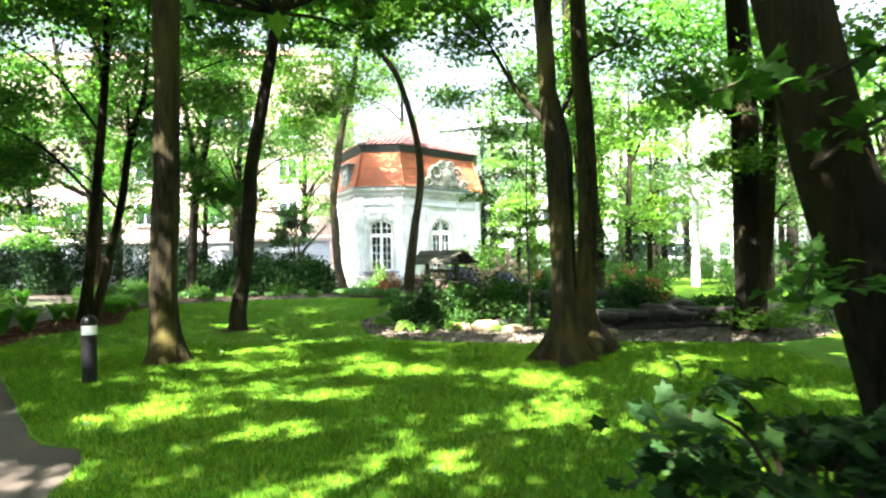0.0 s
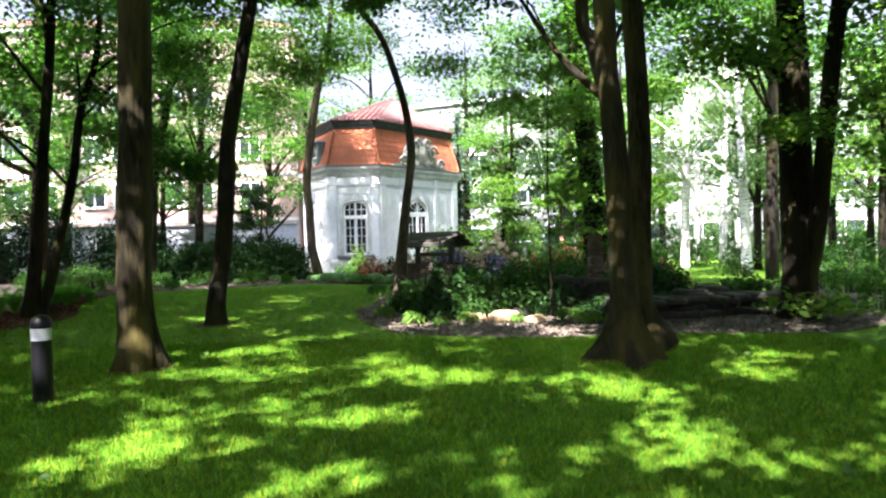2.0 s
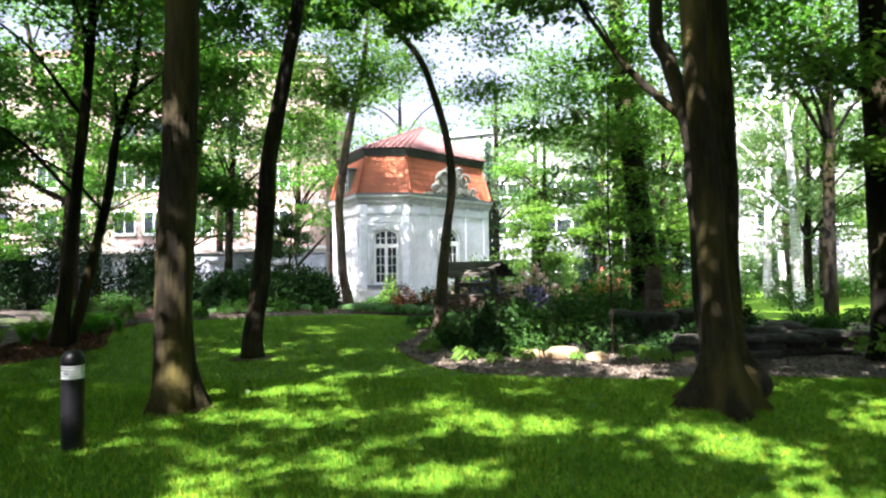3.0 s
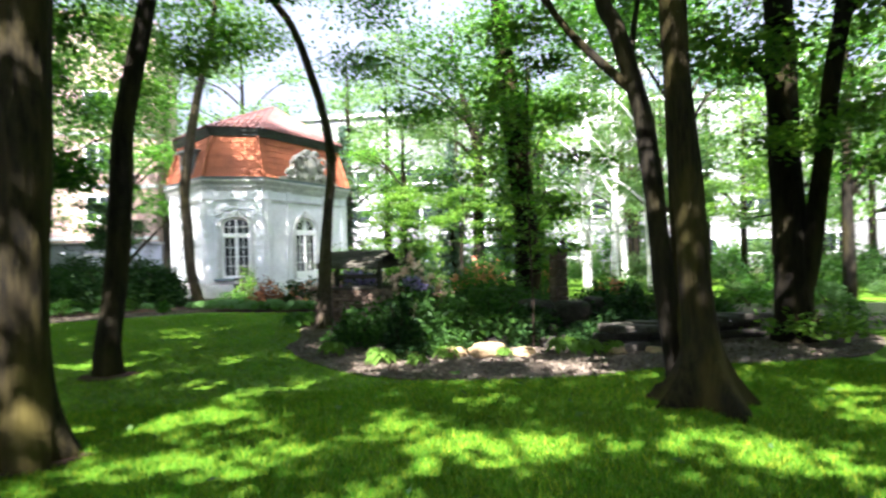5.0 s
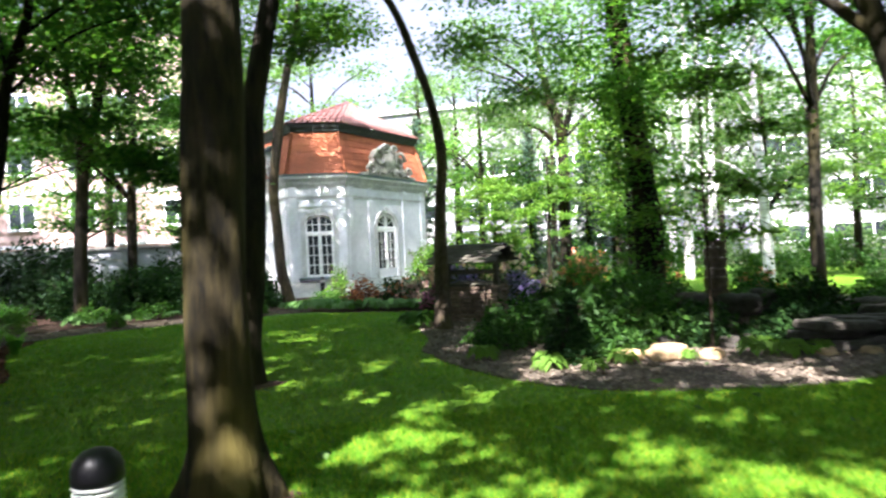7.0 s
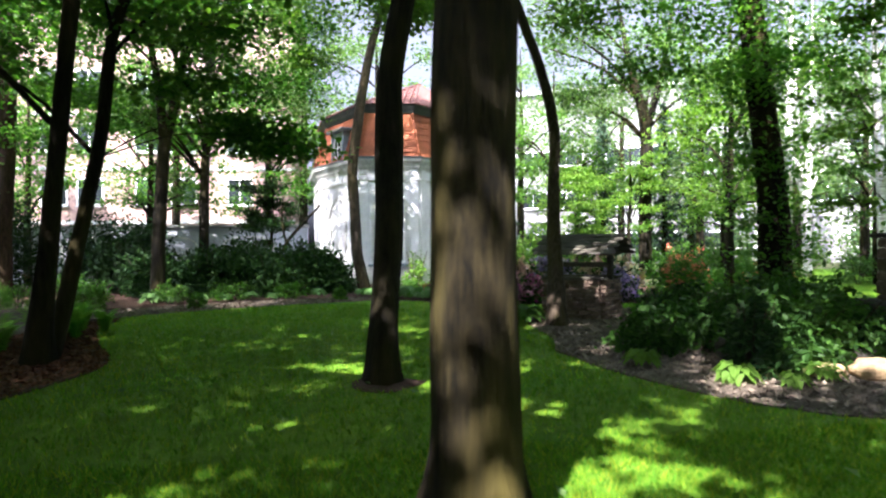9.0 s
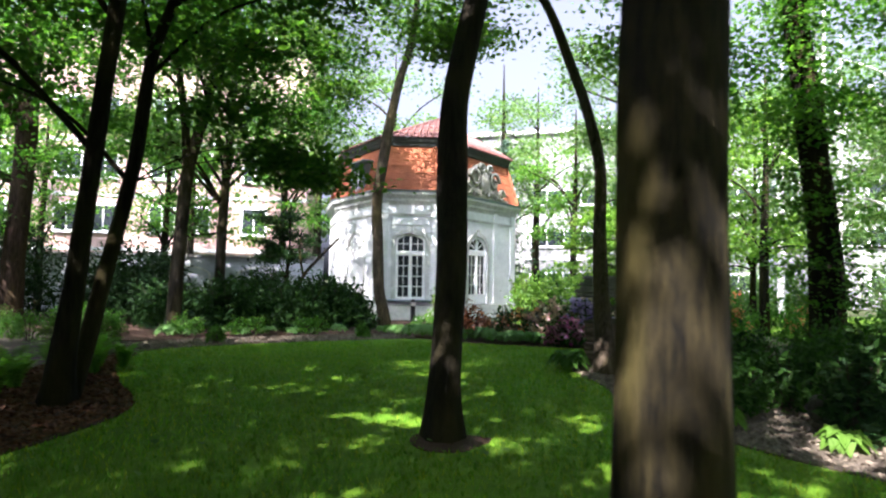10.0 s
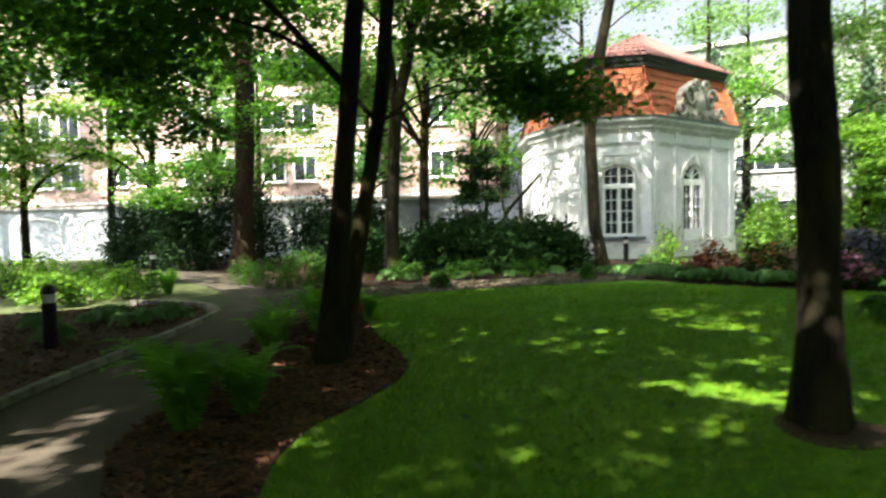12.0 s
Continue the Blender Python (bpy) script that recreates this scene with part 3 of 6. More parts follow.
vs = [[bm.verts.new((x, y, z)) for x, z in q] for q, y in ((pr, -0.05), (pq, -0.05), (pr, 0.02), (pq, 0.02))]
for j in range(len(pr) - 1):
    for p0, p1 in ((0, 1), (1, 3), (2, 0)):
        bm.faces.new((vs[p0][j], vs[p0][j + 1], vs[p1][j + 1], vs[p1][j]))
ba = part("blind_arch", bm, M["trim"], pav)
ba.matrix_basis = pose(c[0] - PC[0], c[1] - PC[1], 0, 0, 0, math.degrees(math.atan2(u[1], u[0])))
# fascia panel above the small window
a, b = np.array(PAV[1]), np.array(PAV[2])
c = (a + b) / 2
fp = part("frieze_panel", box(-0.75, 0.75, -0.03, 0.02, 3.55, 3.85, 0.02), M["plaster"], pav)
fp.matrix_basis = pose(c[0] - PC[0], c[1] - PC[1], 0, 0, 0, math.degrees(math.atan2((b - a)[1], (b - a)[0])))
# steep lower roof in courses of tiles
prism("roof_core", -0.02, 4.84, -0.62, 6.78, M["band"])
COURSES = 7
for k in range(COURSES):
    z0, z1 = 4.86 + 1.9 * k / COURSES, 4.86 + 1.9 * (k + 1) / COURSES
    d0, d1 = 0.12 - 0.54 * k / COURSES - 0.06 * math.sin(math.pi * k / COURSES), 0.12 - 0.54 * (k + 1) / COURSES - 0.06 * math.sin(math.pi * (k + 1) / COURSES)
    prism("tile_course", d0 + 0.02, z0 - 0.03, d1 - 0.01, z1, M["tile"])
for i in range(8):
    lo, hi = grown(0.13)[i], grown(-0.43)[i]
    raw("hip_ridge", *tube([(*loc(lo, 4.86), 0.06), (*loc((lo + hi) / 2 + (lo - PC) * 0.004, 5.82), 0.06), (*loc(hi, 6.78), 0.06)], 8, 3), M["tile"], pav, smooth=True)
prism("roof_band", -0.36, 6.76, -0.3, 6.92, M["band"])
prism("roof_band", -0.27, 6.92, -0.2, 7.08, M["band"], label="dark grey moulded band between the roofs")
apex = (PC[0] + 1.05, PC[1], 9.25)
low = grown(-0.16)
for k in range(6):
    s0, s1 = k / 6, (k + 1) / 6
    verts, faces = [], []
    for s, dz in ((s0, 0.03), (s1, 0.0)):
        for q in low:
            qq = np.array(q) * (1 - s) + np.array(apex[:2]) * s
            verts.append(loc(qq, 7.08 + (apex[2] - 7.08) * s + dz))
    faces = [(i, (i + 1) % 8, 8 + (i + 1) % 8, 8 + i) for i in range(8)]
    raw("tile_course", verts, faces, M["top_tile"], pav)
for i in range(8):
    raw("hip_ridge", *tube([(*loc(low[i], 7.1), 0.055), (*loc((np.array(low[i]) + np.array(apex[:2])) / 2, 8.19), 0.055), (1.05, 0, 9.28, 0.055)], 8, 2), M["top_tile"], pav, smooth=True)
# raised rolls of the pantiles up the slopes of the upper roof
for i in (0, 1, 2, 7):
    p0, p1, top = np.array([*low[i], 7.12]), np.array([*low[(i + 1) % 8], 7.12]), np.array([apex[0], apex[1], apex[2] + 0.02])
    e = p1 - p0
    s0 = float(np.clip((top - p0) @ e / (e @ e), 0.05, 0.95))
    rise = top - (p0 + e * s0)
    count = int(np.linalg.norm(e) / 0.27)
    for k in range(1, count):
        sh = k / count
        b0 = p0 + e * sh
        b1 = b0 + rise * (sh / s0 if sh < s0 else (1 - sh) / (1 - s0)) * 0.97
        raw("tile_roll", *tube([(*loc(b0, b0[2]), 0.05), (*loc((b0 + b1) / 2, (b0[2] + b1[2]) / 2), 0.05), (*loc(b1, b1[2]), 0.05)], 6, 1, 0.02), M["top_tile"], pav, smooth=True)
# carved cartouche gable over the long wall
a, b = np.array(PAV[2]), np.array(PAV[3])
u = (b - a) / np.linalg.norm(b - a)
c = a + (b - a) * 0.5
orn = new("cartouche")
orn.parent = pav
orn["label"] = "weathered carved stone gable ornament"
orn.matrix_basis = pose(c[0] - PC[0], c[1] - PC[1], 0, 0, 0, math.degrees(math.atan2(u[1], u[0])))
rr = random.Random(5)
prof = [(-2.1, 4.84), (-2.05, 5.05), (-1.5, 5.12), (-1.15, 5.35), (-1.0, 5.85), (-0.7, 6.15), (-0.35, 6.3), (0, 6.5), (0.35, 6.3), (0.7, 6.15), (1.0, 5.85), (1.15, 5.35), (1.5, 5.12), (2.05, 5.05), (2.1, 4.84)]
bm = bmesh.new()
fr = [bm.verts.new((x, -0.12, z)) for x, z in prof]
bk = [bm.verts.new((x, 0.3, z)) for x, z in prof]
bm.faces.new(fr)
bm.faces.new(bk[::-1])
for j in range(len(prof)):
    bm.faces.new((fr[j], bk[j], bk[(j + 1) % len(prof)], fr[(j + 1) % len(prof)]))
part("gable_slab", bm, M["carving"], orn)


def scroll(cx, cz, r, turns, flip, y=-0.2):
    pts = []
    for k in range(22):
        t = k / 21
        th = turns * 2 * math.pi * t
        rad = r * (1 - 0.8 * t)
        pts.append((cx + flip * rad * math.cos(th), y, cz + rad * math.sin(th), 0.09 * (1 - 0.5 * t)))
    return tube(pts, 7, 1, 0.1)


for cx, cz, r, f in ((-0.75, 5.75, 0.42, -1), (0.75, 5.75, 0.42, 1), (-1.35, 5.2, 0.28, -1), (1.35, 5.2, 0.28, 1), (-0.3, 6.2, 0.22, -1), (0.3, 6.2, 0.22, 1)):
    raw("scroll", *scroll(cx, cz, r, 1.4, f), M["carving"], orn, smooth=True)
bm = bmesh.new()
bmesh.ops.create_icosphere(bm, subdivisions=3, radius=1)
for v in bm.verts:
    v.co = Vector((v.co.x * 0.38, v.co.y * 0.16 - 0.15, v.co.z * 0.5 + 5.65)) * (1 + 0.02 * noise.noise(v.co * 4))
part("shield", bm, M["carving"], orn)
for s in (-1, 1):
    for k in range(9):
        th = math.pi * k / 8
        bm = bmesh.new()
        bmesh.ops.create_icosphere(bm, subdivisions=1, radius=0.1 + 0.04 * rr.random())
        for v in bm.verts:
            v.co = Vector((v.co.x + s * (0.25 + 0.9 * k / 8), v.co.y * 0.8 - 0.16, v.co.z * 1.3 + 5.1 + 0.25 * rr.random()))
        part("leaf_boss", bm, M["carving"], orn)
# dormer on the blank side
a, b = np.array(PAV[0]), np.array(PAV[1])
u = (b - a) / np.linalg.norm(b - a)
c = a + (b - a) * 0.52
dorm = new("dormer")
dorm.parent = pav
dorm["label"] = "small blue-grey zinc dormer with arched window"
dorm.matrix_basis = pose(c[0] - PC[0], c[1] - PC[1], 0, 0, 0, math.degrees(math.atan2(u[1], u[0])))
part("cheek", box(-0.62, -0.5, -0.05, 0.9, 4.86, 6.2, 0.02), M["zinc"], dorm)
part("cheek", box(0.5, 0.62, -0.05, 0.9, 4.86, 6.2, 0.02), M["zinc"], dorm)
part("lid", box(-0.75, 0.75, -0.2, 0.95, 6.2, 6.32, 0.03), M["zinc"], dorm)
part("front", box(-0.5, 0.5, 0.02, 0.08, 4.86, 6.2), M["zinc"], dorm)


def oval(rx, rz, y, cz=5.55, n=24):
    return [(rx * math.cos(2 * math.pi * k / n), y, cz + rz * math.sin(2 * math.pi * k / n)) for k in range(n)]


raw("frame", oval(0.4, 0.52, -0.03) + oval(0.31, 0.43, -0.03) + oval(0.4, 0.52, 0.03) + oval(0.31, 0.43, 0.03), [q for k in range(24) for q in
    ((k, (k + 1) % 24, 24 + (k + 1) % 24, 24 + k), (48 + k, 48 + (k + 1) % 24, (k + 1) % 24, k), (24 + k, 24 + (k + 1) % 24, 72 + (k + 1) % 24, 72 + k))], M["trim"], dorm, "moulded oval frame")
raw("pane", oval(0.33, 0.45, 0.008), [tuple(range(24))], M["glass"], dorm)
part("glazing_bar", box(-0.02, 0.02, -0.012, 0.02, 5.13, 5.97), M["white"], dorm)
part("glazing_bar", box(-0.31, 0.31, -0.011, 0.02, 5.53, 5.57), M["white"], dorm)

# ---- garden wall and neighbouring houses ----
gw = thing("garden_wall", (-26, 37.2, 0), "long white garden wall with blind arches and grey cap", "wall", kind="structure")
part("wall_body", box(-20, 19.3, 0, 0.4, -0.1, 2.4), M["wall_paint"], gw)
part("wall_cap", box(-20.1, 19.35, -0.12, 0.52, 2.4, 2.55, 0.03), M["cap"], gw)
for k in range(11):
    x = -18.4 + 3.5 * k
    pr = [(1.2, 0.3)] + [(1.2 * math.cos(math.pi * j / 12), 1.6 + 0.45 * math.sin(math.pi * j / 12)) for j in range(13)] + [(-1.2, 0.3)]
    pq = [(1.1, 0.3)] + [(1.1 * math.cos(math.pi * j / 12), 1.6 + 0.37 * math.sin(math.pi * j / 12)) for j in range(13)] + [(-1.1, 0.3)]
    bm = bmesh.new()
    vs = [[bm.verts.new((x + p, y, z)) for p, z in q] for q, y in ((pr, -0.05), (pq, -0.05), (pr, 0.01), (pq, 0.01))]
    for j in range(len(pr) - 1):
        for p0, p1 in ((0, 1), (1, 3), (2, 0)):
            bm.faces.new((vs[p0][j], vs[p0][j + 1], vs[p1][j + 1], vs[p1][j]))
    part("blind_arch", bm, M["trim"], gw)


def house(name, at, rz, width, depth, storeys, z0, step, win, wall_mat, label, bands=True, skip=0.0, seed=1, roof=True):
    """A block of flats: walls with real window recesses as proud frames, sills, panes, floor bands and a cornice or roof."""
    h = thing(name, at, label, "building", rz=rz)
    top = z0 + step * storeys
    part("wall", box(-width / 2, width / 2, 0, depth, -0.2, top), wall_mat, h)
    part("cornice", box(-width / 2 - 0.3, width / 2 + 0.3, -0.3, depth + 0.3, top, top + 0.35, 0.05), M["trim"], h)
    if roof:
        raw("roof", [(-width / 2 - 0.4, -0.4, top + 0.35), (width / 2 + 0.4, -0.4, top + 0.35), (width / 2 + 0.4, depth + 0.4, top + 0.35), (-width / 2 - 0.4, depth + 0.4, top + 0.35),
                     (-width / 2 + 3, depth / 2, top + 3.0), (width / 2 - 3, depth / 2, top + 3.0)], [(0, 1, 5, 4), (2, 3, 4, 5), (1, 2, 5), (3, 0, 4)], M["top_tile"], h)
    rw = random.Random(seed)
    ww, wh, gap = win
    cols = int((width - 1.5) / gap)
    frame_bm = box(-ww / 2 - 0.1, ww / 2 + 0.1, -0.06, 0.05, -0.1, wh + 0.1, 0.01)
    fm = bpy.data.meshes.new("frame")
    frame_bm.to_mesh(fm)
    frame_bm.free()
    gm = bpy.data.meshes.new("pane")
    b2 = box(-ww / 2, -0.04, -0.075, -0.03, 0.03, wh - 0.03)
    add_box(b2, 0.04, ww / 2, -0.075, -0.03, 0.03, wh - 0.03)
    b2.to_mesh(gm)
    b2.free()
    sm = bpy.data.meshes.new("sill")
    b3 = box(-ww / 2 - 0.15, ww / 2 + 0.15, -0.16, 0.02, -0.16, -0.09, 0.01)
    b3.to_mesh(sm)
    b3.free()
    for s in range(storeys):
        zb = z0 + step * s + 0.9 - step + step * 0.0
        if bands and s:
            part("floor_band", box(-width / 2 - 0.02, width / 2 + 0.02, -0.06, 0.1, zb - 1.15, zb - 0.95, 0.01), M["trim"], h)
        for k in range(cols):
            if rw.random() < skip:
                continue
            x = -width / 2 + 1.2 + gap * (k + 0.25) + (gap * 0.12 if k % 2 else -gap * 0.12)
            w = mesh_part("window", fm, M["white"], h)
            w.location = (x, 0, zb)
            mesh_part("pane", gm, M["glass"], w)
            mesh_part("sill", sm, M["trim"], w)
    return h


house("apartment_house", (-38, 46, 0), 0, 60, 12, 4, 3.2, 3.15, (1.3, 1.5, 2.6), M["facade_pink"], "long pale pink plastered apartment house with white windows")
house("office_building", (21, 52.5, 0), -25, 50, 12, 3, 3.6, 3.4, (2.6, 1.2, 3.6), M["facade_white"], "long white modern building with wide windows", roof=False, skip=0.1)
house("side_building", (38, 24, 0), -80, 30, 10, 3, 3.4, 3.2, (1.6, 1.3, 3.2), M["facade_white"], "white building beyond the birches", roof=False)

# ---- trees ----
TREES = 0


def tree(name, label, base, stems, blobs, bark, leaf, clumps=34, leaves=30, spread=0.34, size=0.14, up=0.95, limbs=True, flare=0.0, sides=14, category="tree", droop=None):
    """A tree: each stem a tapered tube through x, y, z, radius; limbs that reach into the leaf masses; a crown of separate leaves."""
    global TREES
    TREES += 1
    rng = np.random.default_rng(100 + TREES)
    rr = random.Random(TREES)
    t = thing(name, (base[0], base[1], 0), label, category)
    for k, st in enumerate(stems):
        pts = [tuple(q) for q in st]
        verts, faces = tube(pts, sides, 5, 0.06, TREES + k * 3.1)
        if flare and (k == 0 or flare > 2):
            # root flare with separate toes
            out = []
            for v in verts:
                if v.z < 0.75:
                    dx, dy = v.x - pts[0][0], v.y - pts[0][1]
                    ang = math.atan2(dy, dx)
                    f = max(0.0, 1 - max(v.z, 0) / 0.75) ** 2.2
                    grow = 1 + flare * f * (0.55 + 0.45 * math.sin(ang * 5 + TREES) + 0.3 * math.sin(ang * 3))
                    out.append(Vector((pts[0][0] + dx * grow, pts[0][1] + dy * grow, v.z)))
                else:
                    out.append(v)
            verts = out
        raw("trunk", verts, faces, bark, t, smooth=True)
    top = stems[0][-1]
    for k, (c, r) in enumerate(blobs):
        if not limbs or (len(blobs) > 30 and k % 9) or (16 < len(blobs) <= 30 and k % 2):
            continue
        st = min(stems, key=lambda s: (s[-1][0] - c[0]) ** 2 + (s[-1][1] - c[1]) ** 2)
        zs = min(max(c[2] - 1.2 - 0.35 * math.hypot(c[0] - st[-1][0], c[1] - st[-1][1]), (0.62 if len(blobs) > 30 else 0.3) * st[-1][2]), st[-1][2] * 0.98)
        line = smooth_line(st, 5)
        s = min(line, key=lambda q: abs(q[2] - zs))
        mid = ((s[0] * 0.55 + c[0] * 0.45), (s[1] * 0.55 + c[1] * 0.45), s[2] * 0.4 + c[2] * 0.6 + 0.1)
        r0 = min(s[3] * 0.42, 0.085) * (0.35 if r[2] < 0.25 else 1)
        verts, faces = tube([(s[0], s[1], s[2], r0), (*mid, r0 * 0.7), (c[0], c[1], c[2], r0 * 0.4), (c[0] + (c[0] - s[0]) * 0.25, c[1] + (c[1] - s[1]) * 0.25, c[2] + r[2] * 0.5, 0.012)], 7, 4, 0.08, k)
        raw("limb", verts, faces, bark, t, smooth=True)
    if blobs:
        loose = (0.62, 1.55, 0.9) if clumps > 10 else (1, 1, 1)  # fewer, fuller sprays in the crowns at eye level
        pts, hubs = clumped(rng, blobs, clumps * loose[0], leaves * loose[1], spread * loose[2])
        pts = pts[pts[:, 2] > 0.15]
        me = leaf_mesh("crown", pts, size, size * 0.72, rng, up, droop=droop)
        cr = mesh_part("crown", me, leaf, t)
        # twigs from each limb's end to its sprays
        verts, faces = [], []
        for (c, r), hub in zip(blobs, hubs):
            for q in hub[:: (5 if len(blobs) > 30 else 2)]:
                a, b = Vector(c), Vector(q)
                m = (a + b) / 2 + Vector((0, 0, 0.15))
                i0 = len(verts)
                for p, w in ((a, 0.016), (m, 0.011), (b, 0.005)):
                    verts += [p + Vector((w, 0, 0)), p + Vector((-w * 0.5, w * 0.87, 0)), p + Vector((-w * 0.5, -w * 0.87, 0))]
                for j in (0, 3):
                    for e in range(3):
                        e2 = (e + 1) % 3
                        faces.append((i0 + j + e, i0 + j + e2, i0 + j + 3 + e2, i0 + j + 3 + e))
        raw("twig", verts, faces, M["twig"], t)["kind"] = "stuff"
    return t


def blob(x, y, z, r, rz=None):
    return ((x, y, z), (r, r, rz or r * 0.6))


def scatter(seed, n, x, y, z, rad, r, rz=None):
    """n leaf masses round a middle, within rad (x, y, z)."""
    q = random.Random(seed)
    return [blob(x + q.uniform(-1, 1) * rad[0], y + q.uniform(-1, 1) * rad[1], z + q.uniform(-1, 1) * rad[2], r * q.uniform(0.75, 1.25), rz) for _ in range(n)]


HIGH = dict(clumps=7, leaves=18, spread=0.19, size=0.2)  # canopy far over the eye
# An unseen canopy over lawn and path, added to cast the dapples: leaf masses on a loose grid, each grown by the nearest
# of these trees.
ROOF_TREES = [(-4.13, 9.38), (-4.38, 13.35), (1.69, 8.9), (2.5, 3.35), (-11.5, 2.0), (-5.5, -4.0), (0.5, -6.5), (6.5, -3.0), (-13, -1.5), (-15.5, 8.5), (-18, 3), (-9, -11), (-1, -13)]
ROOF = {k: [] for k in ROOF_TREES}
qr = random.Random(21)
STEP = 0.64
SLOPE = (SUN_TO.x / SUN_TO.z, SUN_TO.y / SUN_TO.z)
SPOTS = ((-3.46, 10.53, 0.4), (-3.88, 9.8, 0.32), (0.8, 12.5, 0.5), (1.35, 12.3, 0.35), (-3.84, 14.4, 0.45), (2.08, 9.57, 0.26), (-9.9, 12.5, 0.5), (-10.3, 12.1, 0.45), (-8.6, 13.3, 0.22), (-3.2, 4.7, 0.4))  # larger holes left in the added canopy, by where the sun is wanted


def open_sky(gx, gy):
    """Whether the added canopy is left open so that the sun falls on this place of the ground."""
    if any(math.hypot(gx - a, gy - b) < c for a, b, c in SPOTS) or (gx < -13.5 and gy > 18.8):
        return True
    limit = 0.4
    if (gx > -0.9 and gy < 14.4) or (gx > -1.5 and 14 < gy < 18.5):
        limit = 0.16
    if gx > -4.4 and gy < 7.6:
        limit = 0.36 if gx < -3.2 else 0.09
    if gx > -3.7 and 7.6 < gy < 12.9:
        limit = 0.03 if gx > -2.8 or gy > 10.8 else 0.14
    if gx > 0.6 and gy < 4.5:
        limit = 0.5
    if gx > 1.6:
        limit = 0.22
    if (gx > 1.5 and gy < 8.2) or (gx > -0.6 and gy > 12.9):
        limit = 0.48
    if gx < -4.4 and gy < 12.2:
        limit = 0.6
    elif gx < -5.2:
        limit = 0.24 if gx > -7.0 else 0.5
    for bx, by in ((-4.13, 9.38), (-4.38, 13.35), (1.69, 8.9)):  # added canopy kept closed sunward of the lawn trees, to shade their trunks
        if abs((gx - bx) * 0.862 - (gy - by) * 0.507) < 0.4 and -0.3 < (gx - bx) * 0.507 + (gy - by) * 0.862 < 2.6:
            limit = 0.55
    return noise.noise(Vector((gx * 1.6, gy * 1.8, 3.7))) + 0.4 * noise.noise(Vector((gx * 3.6, gy * 3.6, 8.1))) > limit


for layer, z0 in enumerate((8.6, 10.4)):
    for i in range(-39, 19):
        for j in range(-18, 30):
            x, y, z = i * STEP + qr.uniform(-0.25, 0.25), j * STEP + (0.32 if i % 2 else 0) + qr.uniform(-0.25, 0.25), z0 + qr.uniform(-0.9, 0.9)
            gx, gy = x - SLOPE[0] * z, y - SLOPE[1] * z
            chance, r = qr.random(), qr.uniform(0.3, 0.44)
            if chance < (0.02 if layer == 0 or gx < -5.2 else 0.4) or open_sky(gx, gy):
                continue
            near = min(ROOF_TREES, key=lambda b: (b[0] - x) ** 2 + (b[1] - y) ** 2)
            if (near[0] - x) ** 2 + (near[1] - y) ** 2 < 49:
                ROOF[near].append(((x - near[0], y - near[1], z), (r, r, 0.3)))
# big tree by the bollard
tree("tree", "tall straight mossy tree on the lawn with flared roots", (-4.13, 9.38),
     [[(0, 0, -0.1, 0.24), (-0.01, 0.0, 0.5, 0.21), (-0.02, 0.0, 1.4, 0.195), (0.02, 0.03, 2.7, 0.188), (0.06, 0.0, 4.1, 0.182), (0.06, 0, 5.4, 0.178), (0.1, 0.2, 9, 0.14), (0.1, 0.2, 15, 0.04)]],
     ROOF[(-4.13, 9.38)], M["bark"], M["leaf"], flare=0.75, **HIGH)
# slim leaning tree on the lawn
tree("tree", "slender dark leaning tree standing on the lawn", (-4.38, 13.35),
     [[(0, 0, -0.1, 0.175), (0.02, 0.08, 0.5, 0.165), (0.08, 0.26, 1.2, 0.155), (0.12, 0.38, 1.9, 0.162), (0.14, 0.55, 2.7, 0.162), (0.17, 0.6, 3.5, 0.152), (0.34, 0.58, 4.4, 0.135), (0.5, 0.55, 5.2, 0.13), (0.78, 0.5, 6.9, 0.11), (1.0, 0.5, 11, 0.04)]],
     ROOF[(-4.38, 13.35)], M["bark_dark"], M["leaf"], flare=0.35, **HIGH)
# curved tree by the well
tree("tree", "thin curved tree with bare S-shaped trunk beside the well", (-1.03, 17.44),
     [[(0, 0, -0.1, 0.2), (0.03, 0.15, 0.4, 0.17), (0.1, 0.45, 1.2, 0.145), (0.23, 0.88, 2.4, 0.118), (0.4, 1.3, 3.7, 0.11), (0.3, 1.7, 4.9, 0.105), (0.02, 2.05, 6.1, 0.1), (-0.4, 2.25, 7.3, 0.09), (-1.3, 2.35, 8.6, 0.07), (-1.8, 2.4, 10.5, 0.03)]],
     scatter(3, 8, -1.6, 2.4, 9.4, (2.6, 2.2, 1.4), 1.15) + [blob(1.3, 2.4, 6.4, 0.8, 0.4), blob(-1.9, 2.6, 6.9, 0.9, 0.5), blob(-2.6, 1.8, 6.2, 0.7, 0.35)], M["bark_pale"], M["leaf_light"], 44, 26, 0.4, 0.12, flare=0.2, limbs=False)
